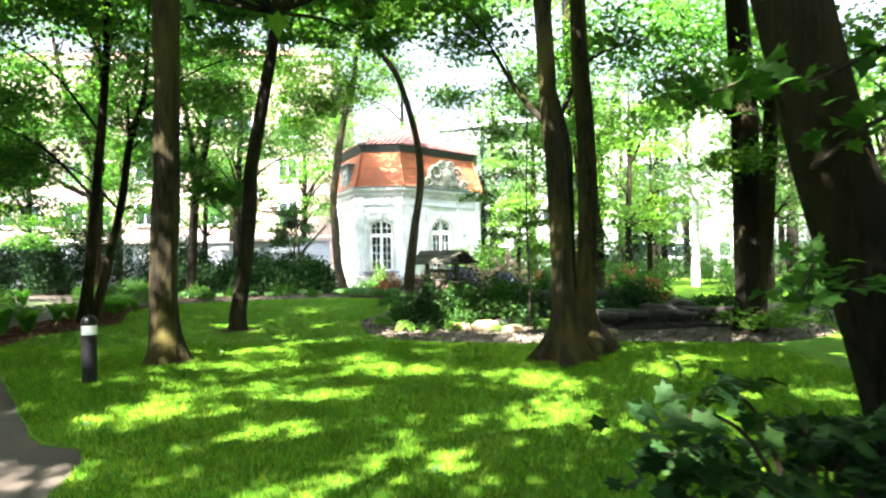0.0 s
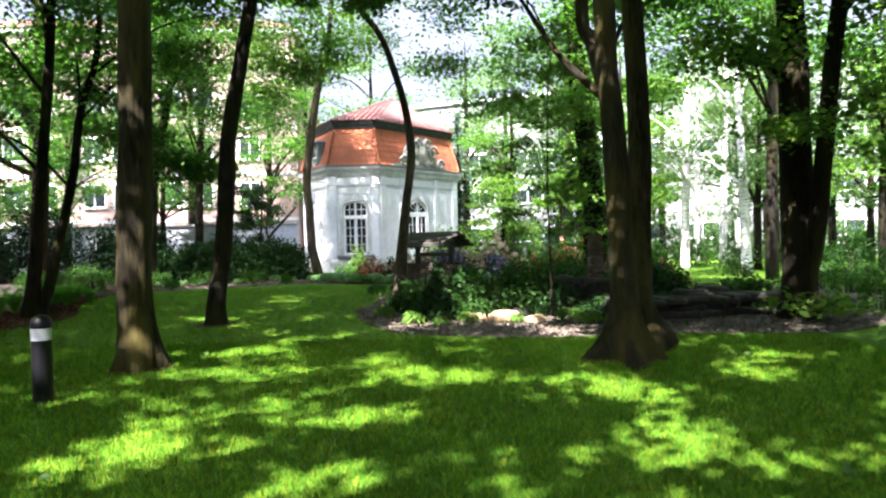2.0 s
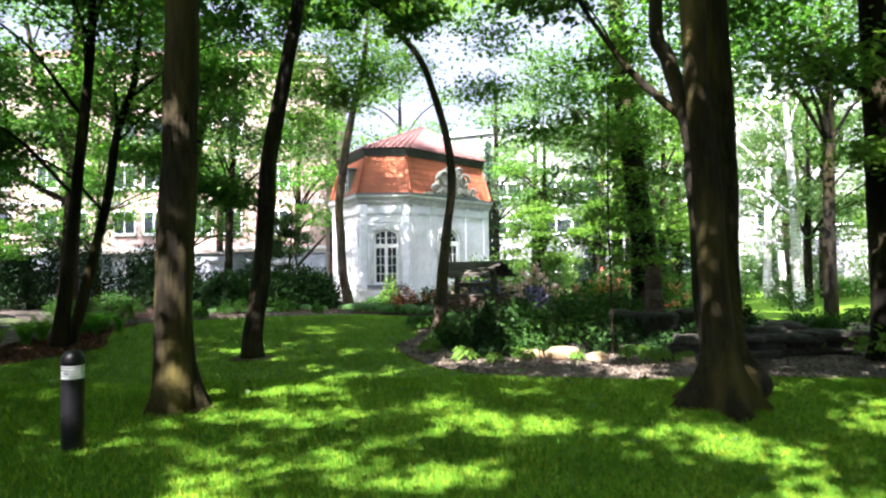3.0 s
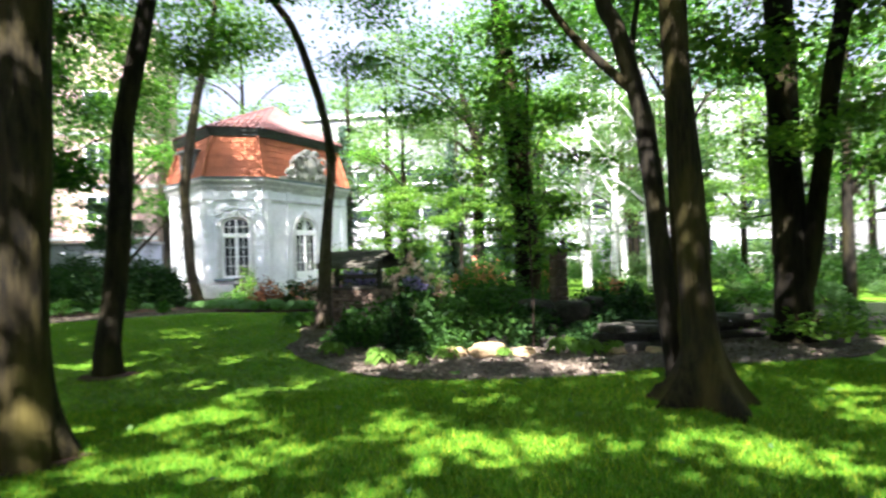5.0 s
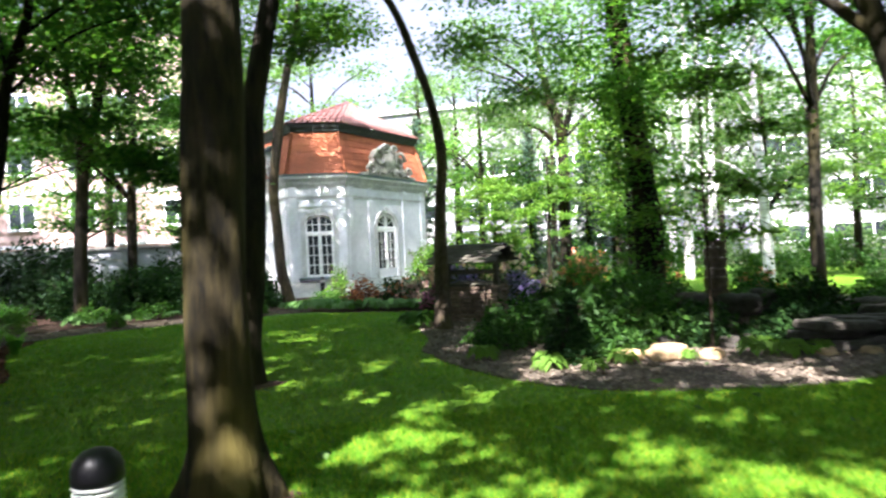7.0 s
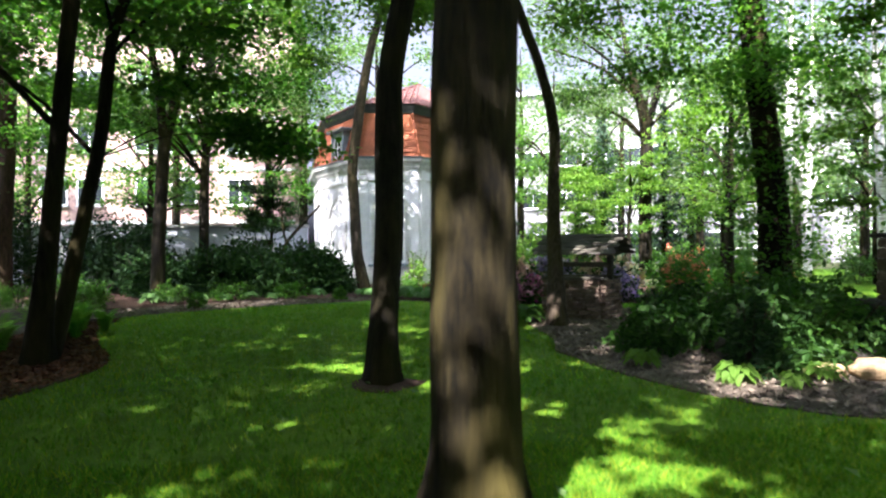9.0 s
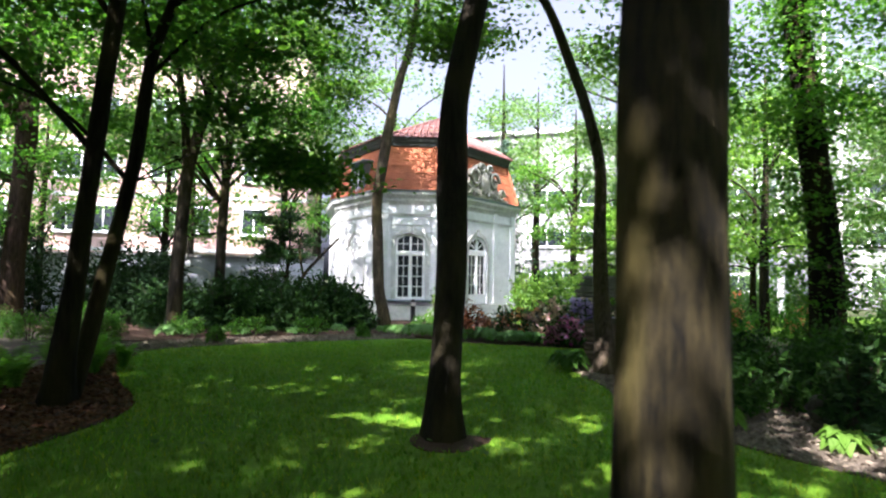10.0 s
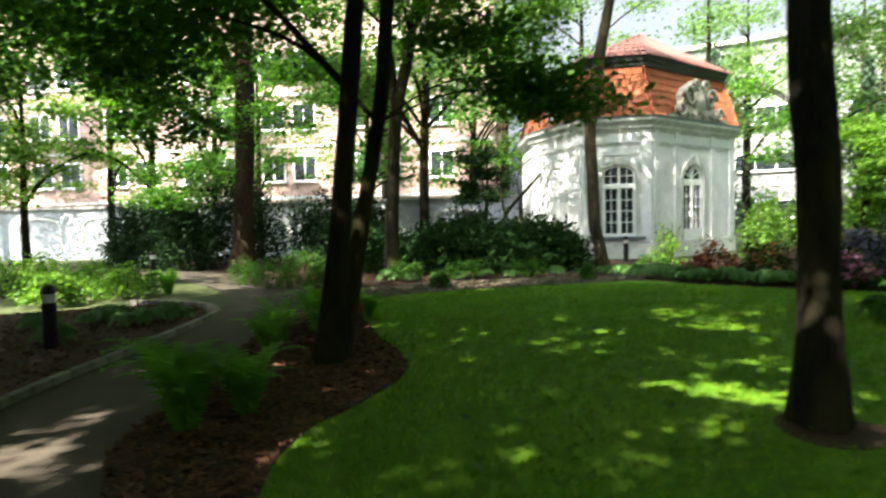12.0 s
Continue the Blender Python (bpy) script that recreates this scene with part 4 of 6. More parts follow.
# double tree on the lawn
tree("tree", "twin-stemmed tree with mossy foot and wide roots", (1.69, 8.9),
     [[(0, 0, -0.1, 0.2), (0.0, 0, 0.3, 0.19), (-0.01, 0.08, 1.2, 0.155), (-0.04, 0.14, 2.4, 0.14), (-0.14, 0.12, 3.6, 0.13), (-0.2, 0.09, 4.8, 0.125), (-0.3, 0.3, 8, 0.09), (-0.3, 0.3, 11, 0.04)],
      [(0.12, 0.15, -0.1, 0.17), (0.32, 0.5, 0.3, 0.165), (0.5, 0.85, 0.9, 0.155), (0.57, 1.0, 1.5, 0.15), (0.62, 1.08, 2.5, 0.148), (0.56, 1.04, 3.8, 0.14), (0.49, 0.98, 5.0, 0.13), (0.5, 1.2, 8, 0.09), (0.5, 1.3, 11, 0.03)]],
     ROOF[(1.69, 8.9)], M["bark"], M["leaf"], flare=2.3, **HIGH)
# bent tree behind it
tree("tree", "dark bent tree with a forking limb behind the twin stems", (2.03, 9.72),
     [[(0, 0, -0.1, 0.14), (-0.04, 0.06, 0.5, 0.125), (-0.09, 0.12, 1.2, 0.12), (-0.05, 0.3, 2.1, 0.115), (-0.05, 0.4, 2.6, 0.115), (-0.02, 0.5, 3.0, 0.112), (-0.05, 0.6, 3.4, 0.11), (-0.2, 0.75, 4.2, 0.1), (-0.3, 0.9, 4.9, 0.09), (0.1, 1.2, 8, 0.05), (0.1, 1.2, 9.5, 0.02)],
      [(-0.04, 0.58, 3.35, 0.06), (-0.35, 0.8, 3.75, 0.055), (-0.7, 1.1, 4.3, 0.045), (-1.2, 1.6, 5.4, 0.02)]],
     scatter(44, 5, 0, 1.5, 8.0, (2.2, 2.2, 1.2), 1.1) + [blob(-1.4, 2.0, 5.6, 0.8, 0.4), blob(1.3, 2.2, 5.4, 0.9, 0.4), blob(-2.2, 1.6, 6.2, 0.8, 0.4)], M["bark_dark"], M["leaf_mid"], 34, 24, 0.42, 0.12)
# ivy-footed forked tree at the bed's end
tree("tree", "dark forked tree with ivy at its foot in the gravel bed", (5.7, 11.75),
     [[(0, 0, -0.1, 0.31), (0, 0, 0.4, 0.285), (0.02, 0.02, 1.4, 0.265), (0.02, 0.1, 2.7, 0.245), (0, 0.1, 4.1, 0.225), (-0.1, 0.04, 5.5, 0.21), (-0.2, 0.2, 9, 0.13), (-0.2, 0.2, 13, 0.05)],
      [(0.0, -0.05, 0.5, 0.16), (0.14, -0.2, 1.3, 0.155), (0.14, -0.45, 2.6, 0.13), (0.07, -0.76, 4.0, 0.12), (0.04, -1.1, 5.3, 0.115), (0.3, -1.4, 8, 0.08), (0.4, -1.4, 11, 0.03)]],
     scatter(5, 9, 0.5, 0.0, 9.0, (4.0, 4.0, 2.4), 1.25) + [blob(0.9, -0.6, 3.5, 0.7, 0.3), blob(-0.5, -0.7, 3.1, 0.45, 0.25), blob(1.5, 0.1, 4.3, 0.9, 0.4), blob(-0.9, 0.4, 4.7, 0.8, 0.4), blob(1.1, -1.1, 2.7, 0.5, 0.2), blob(-1.2, -0.5, 4.2, 0.7, 0.3), blob(0.6, -1.2, 4.9, 0.9, 0.4), blob(0, -0.35, 0.3, 0.3, 0.25), blob(2.0, -0.8, 5.4, 1.0, 0.5)],
     M["bark_dark"], M["leaf_light"], 30, 22, 0.36, 0.12, flare=0.3)
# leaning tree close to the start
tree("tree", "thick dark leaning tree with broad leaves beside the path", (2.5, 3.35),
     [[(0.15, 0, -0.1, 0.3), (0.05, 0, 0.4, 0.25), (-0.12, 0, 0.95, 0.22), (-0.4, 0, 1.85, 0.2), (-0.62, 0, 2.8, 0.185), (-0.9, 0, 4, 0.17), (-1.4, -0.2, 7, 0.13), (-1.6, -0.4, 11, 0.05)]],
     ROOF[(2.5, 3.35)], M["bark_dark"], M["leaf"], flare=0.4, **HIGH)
# ivy-clad tree behind the bed
tree("tree", "tall ivy-clad tree behind the island bed", (4.58, 19.27),
     [[(0, 0, -0.1, 0.36), (0, 0, 1.0, 0.34), (0, 0.02, 2.0, 0.32), (-0.18, 0.07, 4.1, 0.29), (-0.38, 0.14, 6.1, 0.27), (-0.54, 0.23, 8.2, 0.23), (-0.7, 0.3, 14, 0.08)]],
     scatter(7, 12, -0.5, 0.5, 10.2, (3.8, 3.5, 2.8), 1.25) + [blob(-0.09 * (z - 2), 0.03 * z, z, 0.42, 0.5) for z in (1.4, 2.2, 3.0, 3.8, 4.6, 5.4, 6.2, 7.0, 7.8)] + [blob(1.5, 0.2, 5.4, 1.1, 0.5), blob(-1.9, 0.2, 6.4, 1.1, 0.5), blob(1.0, -0.6, 7.0, 1.0, 0.5), blob(2.6, 0.6, 6.6, 1.0, 0.5), blob(-1.0, -1.0, 5.0, 0.9, 0.4), blob(-2.8, 0.4, 5.2, 0.9, 0.4)], M["bark_dark"], M["leaf_mid"], 32, 24, 0.45, 0.13, limbs=False)
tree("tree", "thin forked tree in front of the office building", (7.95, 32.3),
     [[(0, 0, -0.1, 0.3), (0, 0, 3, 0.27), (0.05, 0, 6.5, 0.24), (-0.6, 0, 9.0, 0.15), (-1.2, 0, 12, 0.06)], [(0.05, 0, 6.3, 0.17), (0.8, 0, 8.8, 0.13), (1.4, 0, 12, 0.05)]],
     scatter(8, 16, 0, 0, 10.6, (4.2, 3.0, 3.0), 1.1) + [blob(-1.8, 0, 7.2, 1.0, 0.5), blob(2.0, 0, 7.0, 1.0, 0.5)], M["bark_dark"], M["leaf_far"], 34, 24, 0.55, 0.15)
# pale tree before the pavilion
# scatter 301: leaf masses added above the view to shade the pavilion
tree("tree", "slim pale-topped curved tree before the pavilion", (-4.25, 27.0),
     [[(0, 0, -0.1, 0.22), (-0.14, -0.05, 0.7, 0.18), (-0.25, -0.1, 1.3, 0.17), (-0.3, -0.19, 2.6, 0.165), (-0.36, -0.27, 3.9, 0.16), (-0.2, -0.34, 5.2, 0.16), (0.0, -0.41, 6.5, 0.15), (0.28, -0.48, 7.8, 0.13), (0.62, -0.55, 9.1, 0.11), (0.9, -0.6, 12, 0.04)]],
     scatter(9, 12, 0.5, 0.2, 11.2, (3.6, 2.8, 1.8), 1.1) + [blob(-1.9, -0.3, 8.6, 1.0, 0.5), blob(2.4, 0.2, 9.6, 1.0, 0.5), blob(-3.0, 0, 9.6, 1.0, 0.5), blob(-1.6, -0.6, 7.2, 0.8, 0.3)] + scatter(301, 21, 1.0, -1.8, 12.9, (6.0, 3.6, 1.0), 1.05), M["bark_pale"], M["leaf_light"], 38, 26, 0.5, 0.13, limbs=False)
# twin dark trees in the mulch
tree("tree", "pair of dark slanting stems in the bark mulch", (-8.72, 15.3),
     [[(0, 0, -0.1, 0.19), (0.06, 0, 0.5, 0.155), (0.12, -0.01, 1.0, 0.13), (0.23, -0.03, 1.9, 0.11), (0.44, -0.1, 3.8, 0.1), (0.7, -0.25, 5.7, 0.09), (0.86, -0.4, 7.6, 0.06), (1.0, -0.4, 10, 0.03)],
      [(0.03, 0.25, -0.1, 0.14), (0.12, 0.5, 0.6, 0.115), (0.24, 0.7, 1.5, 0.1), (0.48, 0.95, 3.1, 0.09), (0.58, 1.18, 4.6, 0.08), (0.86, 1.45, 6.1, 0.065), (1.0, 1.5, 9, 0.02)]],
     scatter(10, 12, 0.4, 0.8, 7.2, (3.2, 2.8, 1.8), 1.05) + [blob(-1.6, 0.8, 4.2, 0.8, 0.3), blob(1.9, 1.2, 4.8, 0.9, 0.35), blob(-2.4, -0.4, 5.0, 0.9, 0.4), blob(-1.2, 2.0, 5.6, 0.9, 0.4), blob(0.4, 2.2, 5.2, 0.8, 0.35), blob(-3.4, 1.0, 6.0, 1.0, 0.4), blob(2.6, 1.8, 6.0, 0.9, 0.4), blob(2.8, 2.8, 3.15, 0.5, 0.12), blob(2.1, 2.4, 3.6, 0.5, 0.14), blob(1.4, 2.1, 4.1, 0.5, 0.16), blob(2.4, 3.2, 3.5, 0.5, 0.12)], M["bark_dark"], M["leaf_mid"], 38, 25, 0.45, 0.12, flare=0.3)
# scatter 14 and 303: leaf masses added to shade the yews and the wall
tree("tree", "big reddish-barked tree with ascending limb by the wall", (-15.5, 28.0),
     [[(-0.1, 0, -0.1, 0.46), (0, 0, 1.2, 0.34), (0.05, 0, 2.5, 0.31), (0.2, 0, 5, 0.29), (0.25, 0, 8.5, 0.26), (0.3, 0, 13, 0.1)], [(0.1, 0, 6.0, 0.2), (-0.6, 0, 7.4, 0.19), (-1.3, 0, 9.5, 0.14), (-1.8, 0, 12, 0.05)],
      [(0.0, 0, 4.3, 0.13), (-1.2, 0, 4.9, 0.11), (-2.8, -0.3, 6.0, 0.09), (-4.6, -0.5, 6.8, 0.04)]],
     scatter(11, 16, -0.4, -0.4, 9.4, (4.6, 3.6, 3.0), 1.2) + scatter(14, 12, -4.0, -2.0, 8.0, (2.8, 1.8, 1.6), 1.15) + [blob(-2.6, -0.5, 5.2, 1.0, 0.5), blob(-4.2, -0.6, 6.4, 1.1, 0.5), blob(1.8, -0.8, 4.8, 0.9, 0.4), blob(-1.0, -1.2, 3.2, 0.6, 0.3), blob(-1.8, -1.4, 2.4, 0.7, 0.3), blob(2.8, -1.0, 6.2, 1.0, 0.5)] + scatter(303, 18, -5.0, -4.5, 12.2, (6.0, 4.0, 0.9), 1.1), M["bark_red"], M["leaf"], 38, 26, 0.5, 0.14)
# scatter 15 and 302: leaf masses added to shade the rhododendrons, 302 above the view
tree("tree", "slim tree with rising forks behind the lawn", (-10.04, 25.15),
     [[(0, 0, -0.1, 0.22), (0.02, 0.01, 1.0, 0.19), (0.07, 0.03, 2.2, 0.182), (0.21, 0.05, 4.3, 0.165), (0.6, 0.07, 6.0, 0.14), (0.95, 0.09, 8.0, 0.1), (1.5, 0, 10.5, 0.03)], [(0.2, 0.05, 4.2, 0.12), (0.1, 0, 5.8, 0.11), (-0.2, 0, 8, 0.07), (-0.3, 0, 10.5, 0.03)]],
     scatter(12, 15, 0.6, 0, 8.4, (3.6, 2.8, 2.2), 1.1) + scatter(15, 8, -0.6, -2.0, 7.8, (3.0, 1.4, 1.2), 1.1) + [blob(-1.4, -0.4, 4.8, 0.9, 0.5), blob(3.0, -0.2, 6.0, 1.0, 0.5), blob(-2.6, 0.2, 5.8, 1.0, 0.5)] + scatter(302, 36, -2.6, -4.6, 11.4, (6.0, 3.6, 0.9), 1.05), M["bark_dark"], M["leaf"], 38, 25, 0.48, 0.12)
tree("tree", "thin straight tree by the garden wall", (-10.0, 30.5),
     [[(0, 0, -0.1, 0.2), (0.05, 0, 2, 0.18), (0.1, 0, 4, 0.16), (0.3, 0, 8, 0.12), (0.4, 0, 12, 0.04)]],
     scatter(13, 16, 0.3, 0, 8.6, (3.4, 2.4, 3.2), 1.0), M["bark_dark"], M["leaf_far"], 34, 24, 0.5, 0.14)
# young tree in the island bed
tree("tree", "slim young tree with layered light leaves in the bed", (1.75, 12.9),
     [[(0, 0, -0.1, 0.02), (0, 0, 1.0, 0.017), (-0.03, 0, 2.4, 0.014), (0, 0, 4.2, 0.009), (0, 0, 5.2, 0.005)]],
     [blob(q * 0.55 * math.cos(k * 2.4), q * 0.5 * math.sin(k * 2.4), 1.6 + 0.27 * k, 0.55, 0.1) for k, q in enumerate((1, 1, 1.3, 1.4, 1.4, 1.4, 1.3, 1.2, 1.1, 1, 0.9, 0.7, 0.5, 0.3))], M["twig"], M["leaf_light"], 13, 15, 0.2, 0.1)
# bare bent shrub by the pavilion's blank wall
tree("bare_shrub", "leafless bent branch of an old shrub by the wall", (-7.6, 31.6),
     [[(0, 0, -0.1, 0.09), (0.15, 0, 0.9, 0.08), (0.5, 0, 1.7, 0.07), (1.1, 0, 2.4, 0.06), (1.75, 0, 3.1, 0.04)], [(0.45, 0, 1.6, 0.05), (0.3, 0, 2.5, 0.035), (0.35, 0, 3.4, 0.015)], [(1.0, 0, 2.3, 0.03), (0.9, 0, 2.9, 0.02), (1.1, 0, 3.5, 0.01)]],
     [], M["bark_dark"], M["leaf"], category="shrub")
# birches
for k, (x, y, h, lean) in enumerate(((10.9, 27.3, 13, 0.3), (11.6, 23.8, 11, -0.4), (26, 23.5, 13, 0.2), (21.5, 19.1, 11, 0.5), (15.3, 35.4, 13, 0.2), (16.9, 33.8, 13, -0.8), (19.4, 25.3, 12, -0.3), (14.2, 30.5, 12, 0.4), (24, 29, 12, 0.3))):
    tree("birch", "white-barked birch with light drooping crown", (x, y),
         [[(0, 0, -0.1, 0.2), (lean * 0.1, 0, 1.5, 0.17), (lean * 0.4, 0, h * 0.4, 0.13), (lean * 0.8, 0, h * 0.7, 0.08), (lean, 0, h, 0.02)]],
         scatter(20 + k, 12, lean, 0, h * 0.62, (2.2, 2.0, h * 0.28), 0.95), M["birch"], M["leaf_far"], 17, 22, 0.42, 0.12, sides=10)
tree("tree", "dark trunk beyond the bed", (10.6, 20.6), [[(0, 0, -0.1, 0.2), (0, 0, 2, 0.17), (0.1, 0, 6, 0.15), (0.2, 0, 12, 0.06)]],
     scatter(31, 12, 0, 0, 9.0, (3.6, 3, 3.2), 1.2), M["bark_dark"], M["leaf"], 36, 24, 0.5, 0.15)
# added trees that close the park behind and beside the walk and hold up the shading canopy
for k, (x, y, h) in enumerate(((-11.5, 2.0, 12), (-5.5, -4.0, 13), (0.5, -6.5, 13), (6.5, -3.0, 13), (10.5, 4.0, 13), (-13, -1.5, 13), (-15.5, 8.5, 12), (-25, 13, 12), (-24, 24, 13), (15, -1, 12), (-1, -13, 14), (-9, -11, 14), (7, -11, 14), (-18, 3, 13))):
    tree("tree", "tall leafy park tree added beside the path to shade it", (x, y), [[(0, 0, -0.1, 0.3), (0.05, 0, 1.5, 0.25), (0.1, 0.1, 5, 0.21), (0.2, 0.1, h * 0.75, 0.13), (0.2, 0.1, h, 0.04)]],
         ROOF.get((x, y)) or scatter(40 + k, 12, 0.2, 0.1, h * 0.74, (4.2, 4.2, 2.2), 1.25), M["bark_dark"], M["leaf"], flare=0.3, **HIGH)
tree("tree", "dark broad-leaved tree over the kerbed bed", (-15.6, 17.2), [[(0, 0, -0.1, 0.26), (0, 0, 2, 0.22), (0.2, 0, 5, 0.17), (0.3, 0, 10, 0.05)]],
     scatter(90, 32, 1.6, 1.2, 5.2, (3.9, 2.8, 2.0), 0.95), M["bark_dark"], M["leaf"], 30, 22, 0.42, 0.13, limbs=False)
# added ring of wood, tall enough to keep low sky light off the trunks
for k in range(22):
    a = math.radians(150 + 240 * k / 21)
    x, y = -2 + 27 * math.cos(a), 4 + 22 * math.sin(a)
    tree("tree", "dense tree added round the park to close it and block low sky light", (x, y), [[(0, 0, -0.1, 0.3), (0, 0, 4, 0.25), (0, 0, 12, 0.06)]],
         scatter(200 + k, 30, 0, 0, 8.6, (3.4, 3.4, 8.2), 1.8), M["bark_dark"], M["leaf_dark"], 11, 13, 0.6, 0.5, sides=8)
# unseen low trees added inside the ring to darken the light from the sides
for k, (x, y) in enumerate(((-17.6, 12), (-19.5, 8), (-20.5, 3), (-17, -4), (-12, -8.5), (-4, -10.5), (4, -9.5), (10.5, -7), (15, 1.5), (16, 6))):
    tree("tree", "low dense tree added out of view to block low sky light", (x, y), [[(0, 0, -0.1, 0.2), (0, 0, 3, 0.16), (0, 0, 7, 0.04)]],
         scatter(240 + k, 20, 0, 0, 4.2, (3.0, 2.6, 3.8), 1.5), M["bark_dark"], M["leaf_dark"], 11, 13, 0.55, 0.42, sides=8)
# far trees before the houses; those at (-30, 30) and (-26.5, 27.5) are added to shade the garden wall
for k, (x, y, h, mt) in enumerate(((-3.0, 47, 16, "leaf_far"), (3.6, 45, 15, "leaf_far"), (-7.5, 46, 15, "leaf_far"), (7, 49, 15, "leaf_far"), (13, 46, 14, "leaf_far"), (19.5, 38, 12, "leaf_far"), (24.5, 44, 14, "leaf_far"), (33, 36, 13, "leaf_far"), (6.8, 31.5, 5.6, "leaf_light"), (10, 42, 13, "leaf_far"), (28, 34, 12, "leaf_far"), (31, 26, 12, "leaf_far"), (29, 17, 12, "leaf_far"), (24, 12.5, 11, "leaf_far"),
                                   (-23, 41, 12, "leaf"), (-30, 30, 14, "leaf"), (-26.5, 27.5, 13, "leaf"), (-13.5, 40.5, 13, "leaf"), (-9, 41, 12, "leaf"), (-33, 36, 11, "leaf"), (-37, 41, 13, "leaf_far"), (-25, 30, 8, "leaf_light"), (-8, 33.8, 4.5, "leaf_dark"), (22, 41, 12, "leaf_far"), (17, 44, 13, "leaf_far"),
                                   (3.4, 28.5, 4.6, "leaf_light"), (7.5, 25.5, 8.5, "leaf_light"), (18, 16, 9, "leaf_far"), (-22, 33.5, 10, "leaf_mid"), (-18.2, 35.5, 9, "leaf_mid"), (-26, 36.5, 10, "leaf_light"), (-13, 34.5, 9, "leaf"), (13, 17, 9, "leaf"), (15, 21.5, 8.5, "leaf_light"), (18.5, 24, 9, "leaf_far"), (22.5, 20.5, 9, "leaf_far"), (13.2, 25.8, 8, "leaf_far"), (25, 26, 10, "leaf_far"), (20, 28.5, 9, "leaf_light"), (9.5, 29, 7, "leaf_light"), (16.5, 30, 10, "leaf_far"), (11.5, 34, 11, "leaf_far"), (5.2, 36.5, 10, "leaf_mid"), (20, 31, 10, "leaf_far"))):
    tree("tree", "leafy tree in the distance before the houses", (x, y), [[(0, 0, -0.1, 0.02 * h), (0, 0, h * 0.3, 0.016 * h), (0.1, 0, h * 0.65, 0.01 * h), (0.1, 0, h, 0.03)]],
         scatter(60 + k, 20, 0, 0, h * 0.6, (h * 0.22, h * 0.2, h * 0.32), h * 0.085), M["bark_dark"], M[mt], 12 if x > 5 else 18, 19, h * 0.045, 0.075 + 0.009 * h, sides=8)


def spruce(base, h, width, seed, label):
    t = thing("spruce", (*base, 0), label, "spruce")
    rng = np.random.default_rng(seed)
    raw("trunk", *tube([(0, 0, -0.1, 0.2), (0, 0, h * 0.5, 0.12), (0, 0, h, 0.02)], 8, 3), M["bark_dark"], t, smooth=True)
    pts, verts, faces = [], [], []
    z = h * 0.1
    while z < h * 0.97:
        reach = width * (1 - z / h) ** 0.8
        for a in np.linspace(0, 2 * math.pi, 6, endpoint=False) + rng.uniform(0, 1):
            r = reach * rng.uniform(0.65, 1.1)
            d = np.array([math.cos(a), math.sin(a)])
            s = rng.uniform(0.1, 1, int(26 * (0.4 + reach / width)))
            p = np.c_[d[0] * s * r, d[1] * s * r, z - 0.28 * r * s**1.5 - rng.exponential(0.16, len(s))]
            pts.append(p + rng.normal(size=p.shape) * 0.07)
            i0 = len(verts)
            for q, w in ((0, 0.02), (1, 0.006)):
                c = Vector((d[0] * q * r, d[1] * q * r, z - 0.28 * r * q))
                verts += [c + Vector((0, 0, w)), c + Vector((-d[1] * w, d[0] * w, -w)), c + Vector((d[1] * w, -d[0] * w, -w))]
            for e in range(3):
                faces.append((i0 + e, i0 + (e + 1) % 3, i0 + 3 + (e + 1) % 3, i0 + 3 + e))
        z += h * 0.045
    raw("branch", verts, faces, M["twig"], t)["kind"] = "stuff"
    mesh_part("needles", leaf_mesh("needles", np.concatenate(pts), 0.3, 0.09, rng, 0.2, droop=-1.2), M["leaf_blue"], t)


spruce((13.4, 38.2), 11.5, 2.3, 1, "tall blue-green spruce with hanging twigs")
spruce((11.3, 37.0), 9.0, 1.9, 2, "tall blue-green spruce with hanging twigs")
spruce((8.6, 38.5), 8.5, 1.9, 3, "tall blue-green spruce with hanging twigs")
spruce((2.6, 40), 9.5, 2.2, 4, "tall blue-green spruce with hanging twigs")

# ---- shrubs and plants ----
PLANTS = 0


